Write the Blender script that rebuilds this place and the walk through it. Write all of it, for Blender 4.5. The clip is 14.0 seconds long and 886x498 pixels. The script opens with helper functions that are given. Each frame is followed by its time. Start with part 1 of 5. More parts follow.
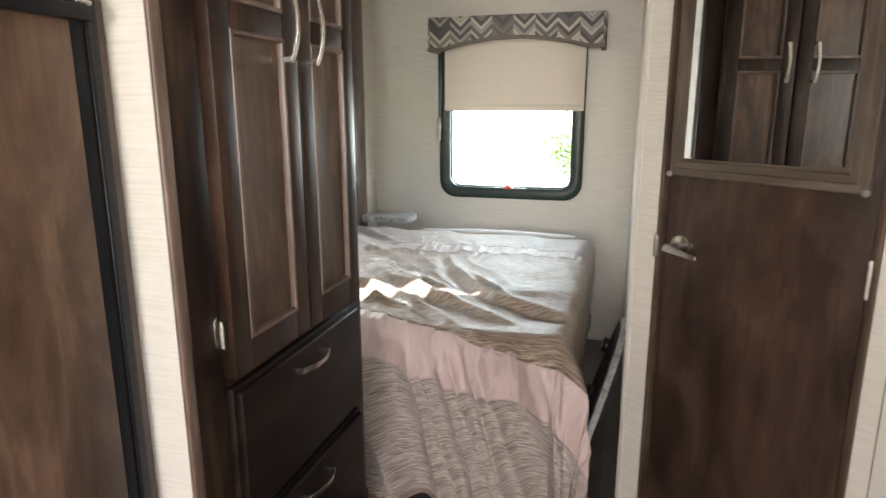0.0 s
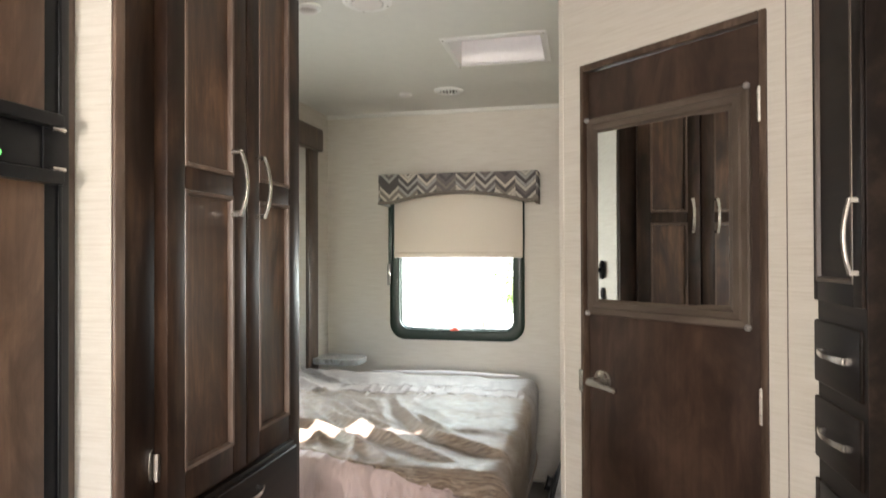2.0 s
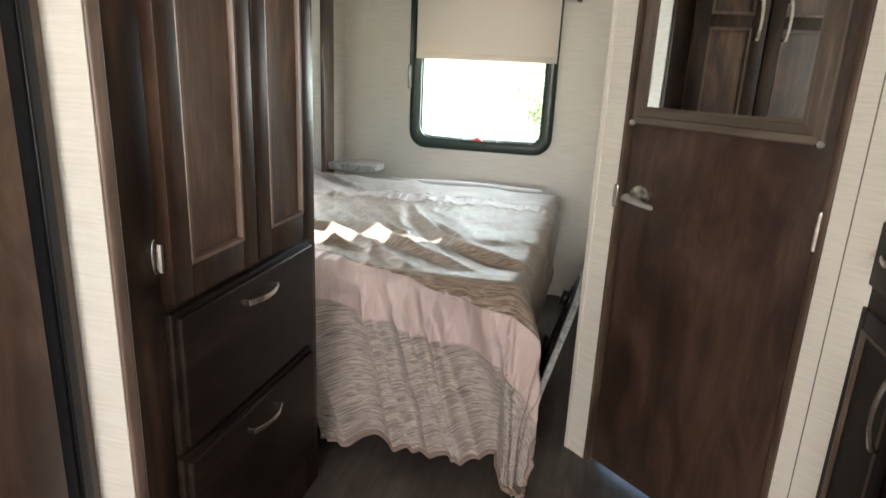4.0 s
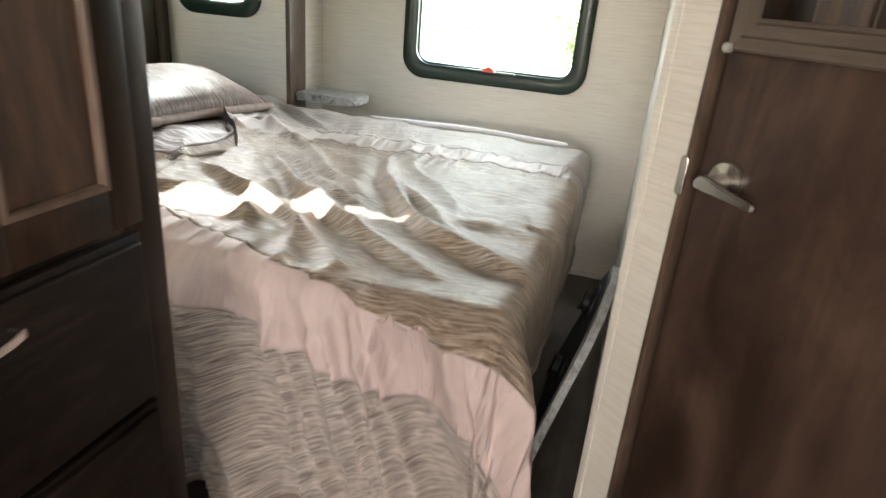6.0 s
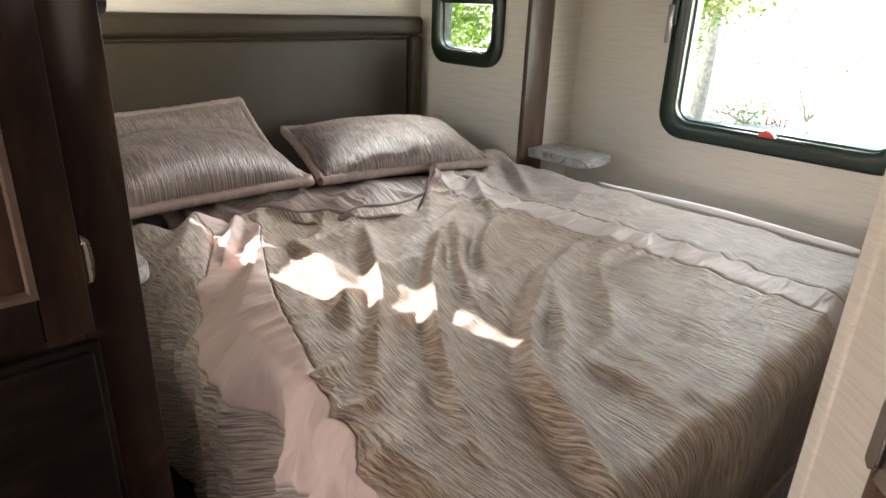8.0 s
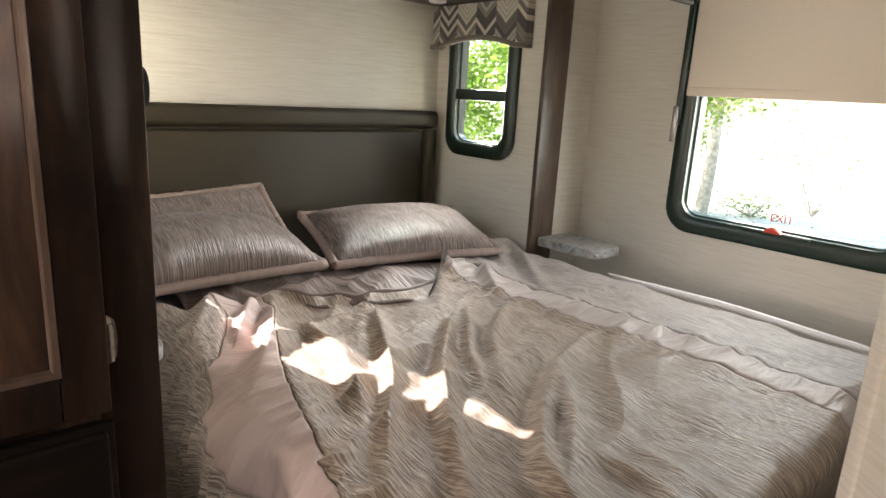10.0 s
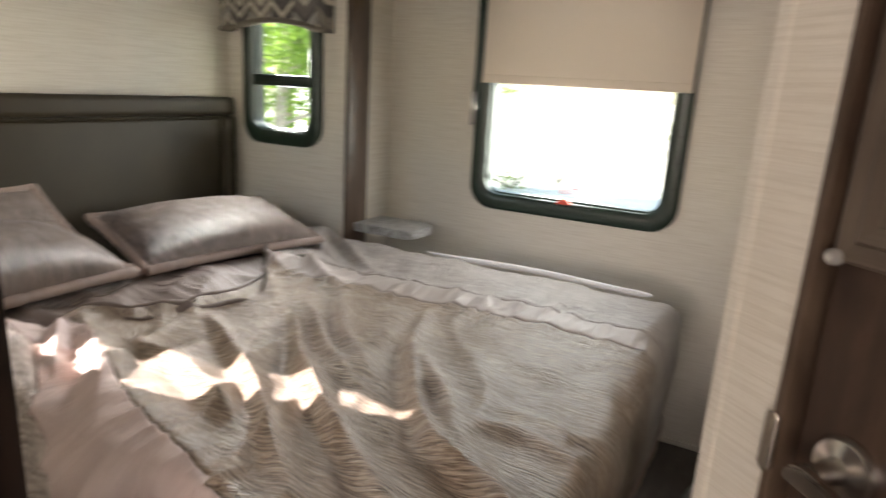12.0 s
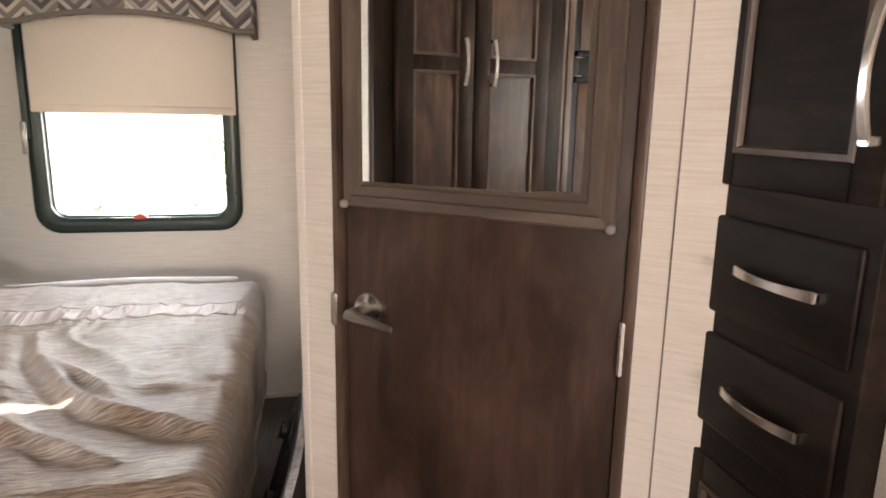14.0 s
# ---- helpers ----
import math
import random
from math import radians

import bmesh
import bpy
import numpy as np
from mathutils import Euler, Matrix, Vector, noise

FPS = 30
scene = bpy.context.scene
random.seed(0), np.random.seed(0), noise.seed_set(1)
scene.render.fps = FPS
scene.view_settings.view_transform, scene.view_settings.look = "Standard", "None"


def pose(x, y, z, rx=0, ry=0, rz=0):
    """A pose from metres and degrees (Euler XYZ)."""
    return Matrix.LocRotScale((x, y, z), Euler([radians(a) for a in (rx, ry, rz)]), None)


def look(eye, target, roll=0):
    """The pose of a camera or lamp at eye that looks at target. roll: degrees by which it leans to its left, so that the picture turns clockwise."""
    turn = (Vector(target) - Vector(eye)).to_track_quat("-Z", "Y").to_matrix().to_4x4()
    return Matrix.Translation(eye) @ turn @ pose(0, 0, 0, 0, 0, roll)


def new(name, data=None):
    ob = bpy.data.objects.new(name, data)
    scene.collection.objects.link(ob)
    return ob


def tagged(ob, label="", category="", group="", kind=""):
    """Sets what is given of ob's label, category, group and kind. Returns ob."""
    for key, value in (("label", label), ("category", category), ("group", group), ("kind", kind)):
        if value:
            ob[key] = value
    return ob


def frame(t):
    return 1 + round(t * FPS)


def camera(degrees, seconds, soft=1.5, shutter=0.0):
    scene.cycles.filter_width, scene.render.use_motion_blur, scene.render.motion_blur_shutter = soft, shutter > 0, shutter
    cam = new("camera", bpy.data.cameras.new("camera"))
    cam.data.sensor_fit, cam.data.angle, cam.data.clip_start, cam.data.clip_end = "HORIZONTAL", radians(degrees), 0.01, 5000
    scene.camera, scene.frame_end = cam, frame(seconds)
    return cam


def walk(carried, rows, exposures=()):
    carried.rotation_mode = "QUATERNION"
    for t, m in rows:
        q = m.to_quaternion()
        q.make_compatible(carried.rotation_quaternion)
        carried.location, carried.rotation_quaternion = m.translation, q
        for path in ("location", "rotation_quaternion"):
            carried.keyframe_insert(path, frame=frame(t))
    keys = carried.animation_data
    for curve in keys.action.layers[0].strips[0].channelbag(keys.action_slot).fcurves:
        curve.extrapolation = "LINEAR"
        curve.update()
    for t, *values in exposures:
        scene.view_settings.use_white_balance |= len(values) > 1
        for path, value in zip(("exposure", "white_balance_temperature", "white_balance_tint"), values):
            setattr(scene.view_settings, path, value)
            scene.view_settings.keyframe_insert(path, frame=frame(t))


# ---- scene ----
cam = camera(70.4, 14.0, shutter=0.4)
PATH = [
    (0, (0.07, 0.072, 1.294), (-0.472, 1.946, 0.852), -0.1),
    (0.5, (0.118, 0.025, 1.279), (-0.343, 1.916, 0.82), 0.8),
    (1, (0.159, -0.024, 1.281), (-0.283, 1.874, 0.828), 0.8),
    (1.5, (0.185, -0.04, 1.287), (-0.265, 1.886, 0.99), 0.5),
    (2, (0.179, -0.051, 1.295), (-0.258, 1.901, 1.31), -0.2),
    (2.5, (0.173, -0.05, 1.292), (-0.275, 1.897, 1.388), -0.2),
    (3, (0.168, -0.033, 1.287), (-0.289, 1.913, 1.349), 0.2),
    (3.5, (0.139, 0.019, 1.266), (-0.307, 1.933, 0.895), 1.9),
    (6, (0.078, 0.846, 1.158), (-0.429, 2.623, 0.395), 5.0),
    (6.5, (0.060, 1.177, 1.204), (-0.647, 2.884, 0.438), 5.3),
    (7, (0.153, 1.367, 1.174), (-0.958, 2.843, 0.408), 4.2),
    (7.5, (0.234, 1.41, 1.212), (-1.069, 2.693, 0.403), 2.9),
    (8, (0.238, 1.403, 1.219), (-1.131, 2.662, 0.485), 2.1),
    (10.5, (0.247, 1.369, 1.235), (-1.207, 2.66, 0.768), 3.4),
    (11, (0.237, 1.358, 1.235), (-1.203, 2.656, 0.743), 3.7),
    (11.5, (0.218, 1.348, 1.226), (-1.143, 2.728, 0.732), 4.3),
    (12, (0.130, 1.261, 1.244), (-0.765, 2.979, 0.747), 3.4),
    (12.5, (0.094, 1.105, 1.261), (-0.130, 3.040, 0.807), 2.5),
    (13, (0.122, 0.853, 1.243), (0.227, 2.802, 0.810), 2.6),
    (13.5, (0.151, 0.752, 1.257), (0.396, 2.684, 0.804), 1.4),
    (14, (0.124, 0.751, 1.269), (0.54, 2.665, 0.866), 1.0),
]

# seconds, stops, white balance
EXPOSURE = [(0.0, 2.86, 6350, 14), (3.0, 2.77, 6600, 14), (3.5, 2.76, 6350, 11), (6.0, 3.0, 6600, 12), (6.5, 2.85, 7000, 15), (7.5, 2.68, 6950, 19), (11.0, 2.55, 7050, 20), (12.0, 2.42, 7050, 20),
            (12.5, 2.26, 7000, 21), (13.0, 2.6, 7000, 24), (14.0, 2.9, 7000, 25)]
walk(cam, [(t, look(eye, target, roll)) for t, eye, target, roll in PATH], EXPOSURE)

# ---------------------------------------------------------------- light
SUN_WAY = Vector((1.0, 0.43, -0.73)).normalized()
world = bpy.data.worlds.new("world")
scene.world = world
world.use_nodes = True
wn = world.node_tree.nodes
sky = wn.new("ShaderNodeTexSky")
sky.sky_type = "NISHITA"
sky.sun_disc = False
sky.sun_elevation = math.asin(-SUN_WAY.z)
sky.sun_rotation = math.atan2(-SUN_WAY.x, -SUN_WAY.y)
wn["Background"].inputs["Strength"].default_value = 0.15
world.node_tree.links.new(sky.outputs["Color"], wn["Background"].inputs["Color"])
sun = new("sun", bpy.data.lights.new("sun", "SUN"))
sun.data.energy, sun.data.angle, sun.data.color = 5.0, radians(0.5), (1.0, 0.97, 0.92)
sun.matrix_world = look((-8, -4, 8), Vector((-8, -4, 8)) + SUN_WAY)


def window_light(name, x, y, z, way, w, h, power, colour, spread=180):
    """Sky light that enters by an opening."""
    data = bpy.data.lights.new(name, "AREA")
    data.spread = radians(spread)
    data.shape, data.size, data.size_y, data.energy, data.color = "RECTANGLE", w, h, power, colour
    ob = new(name, data)
    ob.matrix_world = look((x, y, z), Vector((x, y, z)) + Vector(way))
    return ob


window_light("sky_light_front", -0.545, 3.66, 1.08, (-0.42, -1, -0.45), 0.66, 0.40, 1.75, (0.92, 1.0, 0.97), 140)
window_light("sky_light_slide", -1.645, 3.38, 1.2, (0.8, -1, -0.5), 0.28, 0.34, 3.6, (0.93, 1.0, 0.98), 120)
window_light("sky_light_slide_near", -1.645, 1.56, 1.2, (0, 1, -0.05), 0.28, 0.34, 0.09, (1.0, 0.98, 0.78))
# added for an assumed, unseen right window, to light the wardrobe and refrigerator
window_light("sky_light_living_right", 0.84, -0.20, 1.3, (-1, 0, -0.05), 1.2, 0.7, 1.1, (1.0, 0.92, 0.85))
window_light("sky_light_living_back", -0.1, -2.62, 1.3, (0, 1, -0.05), 1.2, 0.7, 15.5, (1.0, 0.92, 0.86))

# ---------------------------------------------------------------- materials


def material(name):
    m = bpy.data.materials.new(name)
    m.use_nodes = True
    return m, m.node_tree.nodes, m.node_tree.links, m.node_tree.nodes["Principled BSDF"]


def mapping(n, l, scale, kind="Object"):
    c, mp = n.new("ShaderNodeTexCoord"), n.new("ShaderNodeMapping")
    mp.inputs["Scale"].default_value = scale
    l.new(c.outputs[kind], mp.inputs["Vector"])
    return mp.outputs["Vector"]


def noise_tex(n, l, vec, scale, detail=4.0, rough=0.55, distort=0.0):
    t = n.new("ShaderNodeTexNoise")
    t.inputs["Scale"].default_value, t.inputs["Detail"].default_value = scale, detail
    t.inputs["Roughness"].default_value, t.inputs["Distortion"].default_value = rough, distort
    l.new(vec, t.inputs["Vector"])
    return t.outputs["Fac"]


def ramp(n, l, fac, stops, constant=False):
    r = n.new("ShaderNodeValToRGB")
    e = r.color_ramp.elements
    while len(e) < len(stops):
        e.new(0.5)
    for k, (p, c) in enumerate(stops):
        e[k].position, e[k].color = p, (*c, 1)
    if constant:
        r.color_ramp.interpolation = "CONSTANT"
    l.new(fac, r.inputs["Fac"])
    return r.outputs["Color"]


def mix(n, l, fac, a, b, mode="MIX"):
    m = n.new("ShaderNodeMix")
    m.data_type, m.blend_type = "RGBA", mode
    for sock, v in ((m.inputs["Factor"], fac), (m.inputs["A"], a), (m.inputs["B"], b)):
        if isinstance(v, (int, float)):
            sock.default_value = v
        elif isinstance(v, tuple):
            sock.default_value = (*v, 1)
        else:
            l.new(v, sock)
    return m.outputs["Result"]


def bump(n, l, bsdf, height, strength, distance):
    b = n.new("ShaderNodeBump")
    b.inputs["Strength"].default_value, b.inputs["Distance"].default_value = strength, distance
    l.new(height, b.inputs["Height"])
    l.new(b.outputs["Normal"], bsdf.inputs["Normal"])


def plain(name, colour, rough=0.5, metal=0.0, grain=0.06, scale=60.0, bumpy=0.1, gloss=0.5):
    m, n, l, b = material(name)
    v = mapping(n, l, (1, 1, 1))
    f = noise_tex(n, l, v, scale)
    lo = tuple(c * (1 - grain) for c in colour)
    hi = tuple(min(1, c * (1 + grain)) for c in colour)
    l.new(ramp(n, l, f, [(0.3, lo), (0.7, hi)]), b.inputs["Base Color"])
    b.inputs["Roughness"].default_value, b.inputs["Metallic"].default_value = rough, metal
    b.inputs["Specular IOR Level"].default_value = gloss
    if bumpy:
        bump(n, l, b, f, bumpy, 0.001)
    return m


def wood(name, dark, mid, light, rough=0.38, along="z", knots=True, streak=0.6, gloss=0.42, coat=0.0):
    """Stained wood print: long grain, broad cloudy patches and a few knots."""
    m, n, l, b = material(name)
    s = {"z": (1, 1, 0.07), "x": (0.07, 1, 1), "y": (1, 0.07, 1)}[along]
    w = {"z": (1, 1, 0.3), "x": (0.3, 1, 1), "y": (1, 0.3, 1)}[along]
    info = n.new("ShaderNodeObjectInfo")
    c = n.new("ShaderNodeTexCoord")
    add = n.new("ShaderNodeVectorMath")
    add.operation = "MULTIPLY_ADD"
    comb = n.new("ShaderNodeCombineXYZ")
    for k in range(3):
        l.new(info.outputs["Random"], comb.inputs[k])
    l.new(comb.outputs["Vector"], add.inputs[0])
    add.inputs[1].default_value = (3.7, 5.1, 2.9)
    l.new(c.outputs["Object"], add.inputs[2])

    def scaled(sc):
        mp = n.new("ShaderNodeMapping")
        mp.inputs["Scale"].default_value = sc
        l.new(add.outputs["Vector"], mp.inputs["Vector"])
        return mp.outputs["Vector"]
    grain = noise_tex(n, l, scaled(s), 42, 5, 0.62, 0.4)
    cloud = noise_tex(n, l, scaled(w), 8, 5, 0.62, 1.2)
    fine = noise_tex(n, l, scaled(tuple(q * 4 if q == 1 else q for q in s)), 60, 2)
    col = ramp(n, l, cloud, [(0.34, dark), (0.50, mid), (0.66, light)])
    col = mix(n, l, ramp(n, l, grain, [(0.38, (streak,) * 3), (0.60, (0,) * 3)]), col, dark)
    if knots:
        vor = n.new("ShaderNodeTexVoronoi")
        vor.inputs["Scale"].default_value = 4.5
        l.new(scaled(tuple(0.55 if q < 1 else 1.0 for q in s)), vor.inputs["Vector"])
        k = ramp(n, l, vor.outputs["Distance"], [(0.02, (0.75,) * 3), (0.075, (0,) * 3)])
        col = mix(n, l, k, col, tuple(q * 0.45 for q in dark))
    l.new(col, b.inputs["Base Color"])
    rr = n.new("ShaderNodeMapRange")
    rr.inputs["To Min"].default_value, rr.inputs["To Max"].default_value = rough - 0.07, rough + 0.1
    l.new(cloud, rr.inputs["Value"])
    l.new(rr.outputs["Result"], b.inputs["Roughness"])
    b.inputs["Specular IOR Level"].default_value = gloss
    b.inputs["Coat Weight"].default_value, b.inputs["Coat Roughness"].default_value = coat, 0.22
    bump(n, l, b, fine, 0.12, 0.0008)
    return m


def linen(name, colour, warm):
    """Wall covering with a woven, horizontally slubbed print."""
    m, n, l, b = material(name)
    a = noise_tex(n, l, mapping(n, l, (3.2, 3.2, 95)), 2.2, 5, 0.6)
    f = noise_tex(n, l, mapping(n, l, (60, 60, 260)), 2.0, 2)
    big = noise_tex(n, l, mapping(n, l, (1, 1, 1)), 1.4, 2)
    col = ramp(n, l, a, [(0.33, warm), (0.55, colour), (0.75, tuple(min(1, q * 1.07) for q in colour))])
    col = mix(n, l, 0.25, col, ramp(n, l, f, [(0.3, warm), (0.7, colour)]))
    col = mix(n, l, ramp(n, l, big, [(0.4, (0.0,) * 3), (0.8, (0.12,) * 3)]), col, warm)
    l.new(col, b.inputs["Base Color"])
    b.inputs["Roughness"].default_value = 0.62
    bump(n, l, b, a, 0.15, 0.0008)
    return m


def crinkle(name, dark, mid, light, sheen=0.35, rough=0.42, gloss=0.55):
    """Crinkled, ribbed taffeta: fine uneven ribs along the bed."""
    m, n, l, b = material(name)
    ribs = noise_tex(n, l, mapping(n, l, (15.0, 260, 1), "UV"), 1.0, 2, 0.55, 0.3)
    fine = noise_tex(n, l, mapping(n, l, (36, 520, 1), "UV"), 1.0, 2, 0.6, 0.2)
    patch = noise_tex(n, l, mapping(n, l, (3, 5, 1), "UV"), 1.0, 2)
    # dark creases and light rib crests: the ribs' shading is put into the colour
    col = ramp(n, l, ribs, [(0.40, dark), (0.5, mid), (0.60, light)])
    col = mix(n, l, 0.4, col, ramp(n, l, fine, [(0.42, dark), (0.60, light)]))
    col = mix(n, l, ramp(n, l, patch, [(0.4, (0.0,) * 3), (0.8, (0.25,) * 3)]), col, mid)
    l.new(col, b.inputs["Base Color"])
    b.inputs["Roughness"].default_value = rough
    b.inputs["Sheen Weight"].default_value = sheen * 0.4
    b.inputs["Specular IOR Level"].default_value = gloss
    tot = n.new("ShaderNodeMath")
    tot.operation = "MULTIPLY_ADD"
    tot.inputs[1].default_value = 0.6
    l.new(fine, tot.inputs[0])
    l.new(ribs, tot.inputs[2])
    bump(n, l, b, tot.outputs[0], 1.0, 0.006)
    return m


def satin(name, colour, dark):
    m, n, l, b = material(name)
    f = noise_tex(n, l, mapping(n, l, (20, 4.5, 1), "UV"), 1.0, 3, 0.5, 0.8)
    g = noise_tex(n, l, mapping(n, l, (300, 300, 1), "UV"), 1.0, 2)
    l.new(mix(n, l, 0.2, ramp(n, l, f, [(0.3, dark), (0.7, colour)]), ramp(n, l, g, [(0.3, dark), (0.7, colour)])), b.inputs["Base Color"])
    b.inputs["Roughness"].default_value = 0.58
    b.inputs["Specular IOR Level"].default_value = 0.3
    bump(n, l, b, f, 0.9, 0.018)
    return m


def chevron(name):
    """Printed valance cloth: stacked chevrons in greys, creams and browns."""
    m, n, l, b = material(name)
    c = n.new("ShaderNodeTexCoord")
    sep = n.new("ShaderNodeSeparateXYZ")
    l.new(c.outputs["Object"], sep.inputs[0])

    def op(kind, a, bb=0.0, cc=0.0):
        q = n.new("ShaderNodeMath")
        q.operation = kind
        for k, v in enumerate((a, bb, cc)):
            if isinstance(v, (int, float)):
                q.inputs[k].default_value = v
            else:
                l.new(v, q.inputs[k])
        return q.outputs[0]
    zig = op("PINGPONG", sep.outputs["X"], 0.055)
    level = op("ADD", op("MULTIPLY", zig, 0.95), sep.outputs["Z"])
    column = op("FLOOR", op("DIVIDE", sep.outputs["X"], 0.11))
    stair = op("FLOOR", op("DIVIDE", level, 0.021))
    code = n.new("ShaderNodeCombineXYZ")
    l.new(column, code.inputs[0])
    l.new(stair, code.inputs[1])
    white = n.new("ShaderNodeTexWhiteNoise")
    l.new(code.outputs[0], white.inputs["Vector"])
    cols = ramp(n, l, white.outputs["Value"], [(0.0, (0.05, 0.045, 0.045)), (0.28, (0.52, 0.47, 0.40)), (0.45, (0.20, 0.17, 0.14)),
                                               (0.6, (0.34, 0.33, 0.31)), (0.72, (0.12, 0.10, 0.10)), (0.86, (0.58, 0.51, 0.42))], True)
    line = op("LESS_THAN", op("FRACT", op("DIVIDE", level, 0.021)), 0.16)
    cols = mix(n, l, op("MULTIPLY", line, 0.7), cols, (0.07, 0.062, 0.06))
    weave = noise_tex(n, l, mapping(n, l, (1, 1, 1)), 380, 2)
    l.new(mix(n, l, 0.15, cols, ramp(n, l, weave, [(0.3, (0.05,) * 3), (0.7, (0.5, 0.47, 0.43))])), b.inputs["Base Color"])
    b.inputs["Roughness"].default_value = 0.85
    bump(n, l, b, weave, 0.2, 0.0006)
    return m


def speckle(name):
    m, n, l, b = material(name)
    v = mapping(n, l, (1, 1, 1))
    a = noise_tex(n, l, v, 26, 5, 0.65, 1.2)
    f = noise_tex(n, l, v, 110, 3)
    col = ramp(n, l, a, [(0.36, (0.08, 0.065, 0.055)), (0.46, (0.24, 0.235, 0.225)), (0.58, (0.37, 0.38, 0.37))])
    l.new(mix(n, l, 0.3, col, ramp(n, l, f, [(0.36, (0.2, 0.18, 0.16)), (0.52, (0.43, 0.44, 0.43))])), b.inputs["Base Color"])
    b.inputs["Roughness"].default_value = 0.3
    return m


def leather(name, colour):
    m, n, l, b = material(name)
    v = mapping(n, l, (1, 1, 1))
    vor = n.new("ShaderNodeTexVoronoi")
    vor.inputs["Scale"].default_value = 420
    l.new(v, vor.inputs["Vector"])
    f = noise_tex(n, l, v, 3.5, 4)
    l.new(ramp(n, l, f, [(0.3, tuple(q * 0.85 for q in colour)), (0.7, tuple(q * 1.12 for q in colour))]), b.inputs["Base Color"])
    b.inputs["Roughness"].default_value = 0.48
    b.inputs["Specular IOR Level"].default_value = 0.22
    bump(n, l, b, vor.outputs["Distance"], 0.18, 0.0008)
    return m


def glass(name):
    m, n, l, b = material(name)
    out = n["Material Output"]
    tr, gl, mx = n.new("ShaderNodeBsdfTransparent"), n.new("ShaderNodeBsdfGlossy"), n.new("ShaderNodeMixShader")
    tr.inputs["Color"].default_value = (0.93, 0.97, 0.94, 1)
    gl.inputs["Roughness"].default_value = 0.02
    lw, pw, fr = n.new("ShaderNodeLayerWeight"), n.new("ShaderNodeMath"), n.new("ShaderNodeMath")
    lw.inputs["Blend"].default_value = 0.5
    pw.operation, fr.operation = "POWER", "MULTIPLY_ADD"
    pw.inputs[1].default_value = 5.0
    l.new(lw.outputs["Facing"], pw.inputs[0])
    l.new(pw.outputs[0], fr.inputs[0])
    fr.inputs[1].default_value, fr.inputs[2].default_value = 0.9, 0.03
    l.new(fr.outputs[0], mx.inputs[0])
    l.new(tr.outputs[0], mx.inputs[1])
    l.new(gl.outputs[0], mx.inputs[2])
    l.new(mx.outputs[0], out.inputs["Surface"])
    n.remove(b)
    return m


def translucent(name, colour, amount, rough=0.8):
    """Cloth or plastic that lets part of the daylight through."""
    m, n, l, b = material(name)
    weave = noise_tex(n, l, mapping(n, l, (1, 1, 1)), 300, 2)
    base = ramp(n, l, weave, [(0.3, tuple(q * 0.95 for q in colour)), (0.7, colour)])
    l.new(base, b.inputs["Base Color"])
    b.inputs["Roughness"].default_value = rough
    tr, mx = n.new("ShaderNodeBsdfTranslucent"), n.new("ShaderNodeMixShader")
    l.new(base, tr.inputs["Color"])
    mx.inputs[0].default_value = amount
    l.new(b.outputs[0], mx.inputs[1])
    l.new(tr.outputs[0], mx.inputs[2])
    l.new(mx.outputs[0], n["Material Output"].inputs["Surface"])
    return m


def leaf_mat(name, a, bcol):
    m, n, l, b = material(name)
    geo = n.new("ShaderNodeNewGeometry")
    col = ramp(n, l, geo.outputs["Random Per Island"], [(0.0, a), (1.0, bcol)])
    l.new(col, b.inputs["Base Color"])
    b.inputs["Roughness"].default_value = 0.5
    tr, mx = n.new("ShaderNodeBsdfTranslucent"), n.new("ShaderNodeMixShader")
    l.new(col, tr.inputs["Color"])
    mx.inputs[0].default_value = 0.55
    l.new(b.outputs[0], mx.inputs[1])
    l.new(tr.outputs[0], mx.inputs[2])
    l.new(mx.outputs[0], n["Material Output"].inputs["Surface"])
    return m


def lamp_mat(name, colour, strength):
    m, n, l, b = material(name)
    b.inputs["Base Color"].default_value = (*colour, 1)
    b.inputs["Emission Color"].default_value = (*colour, 1)
    b.inputs["Emission Strength"].default_value = strength
    return m


def mirror_mat(name):
    m, n, l, b = material(name)
    b.inputs["Base Color"].default_value = (0.86, 0.87, 0.86, 1)
    b.inputs["Metallic"].default_value, b.inputs["Roughness"].default_value = 1.0, 0.012
    return m


WOOD = wood("dark_stained_wood", (0.013, 0.0068, 0.0043), (0.037, 0.0190, 0.0112), (0.074, 0.040, 0.024), 0.42, gloss=0.22)
WARD_PANEL = wood("varnished_wardrobe_panel", (0.028, 0.0130, 0.0070), (0.090, 0.043, 0.0235), (0.185, 0.094, 0.052), 0.38, gloss=0.5, coat=0.3)
WOOD_PANEL = wood("stained_wood_panel", (0.050, 0.0245, 0.0140), (0.112, 0.060, 0.0365), (0.190, 0.106, 0.066), streak=0.4)
WOOD_DOOR = wood("brown_wood_print", (0.028, 0.0155, 0.0105), (0.054, 0.031, 0.021), (0.085, 0.051, 0.035), 0.36, knots=False, streak=0.35)
WOOD_TRIM = wood("brown_trim_wood", (0.050, 0.031, 0.021), (0.094, 0.061, 0.042), (0.145, 0.098, 0.068), knots=False)
WOOD_MOULD = wood("light_moulding_wood", (0.085, 0.053, 0.038), (0.150, 0.097, 0.071), (0.22, 0.148, 0.11), 0.34, knots=False)
WOOD_DRAWER = wood("espresso_wood", (0.007, 0.0043, 0.0031), (0.0155, 0.0098, 0.0069), (0.031, 0.020, 0.0143), 0.46, "x", False, gloss=0.14)
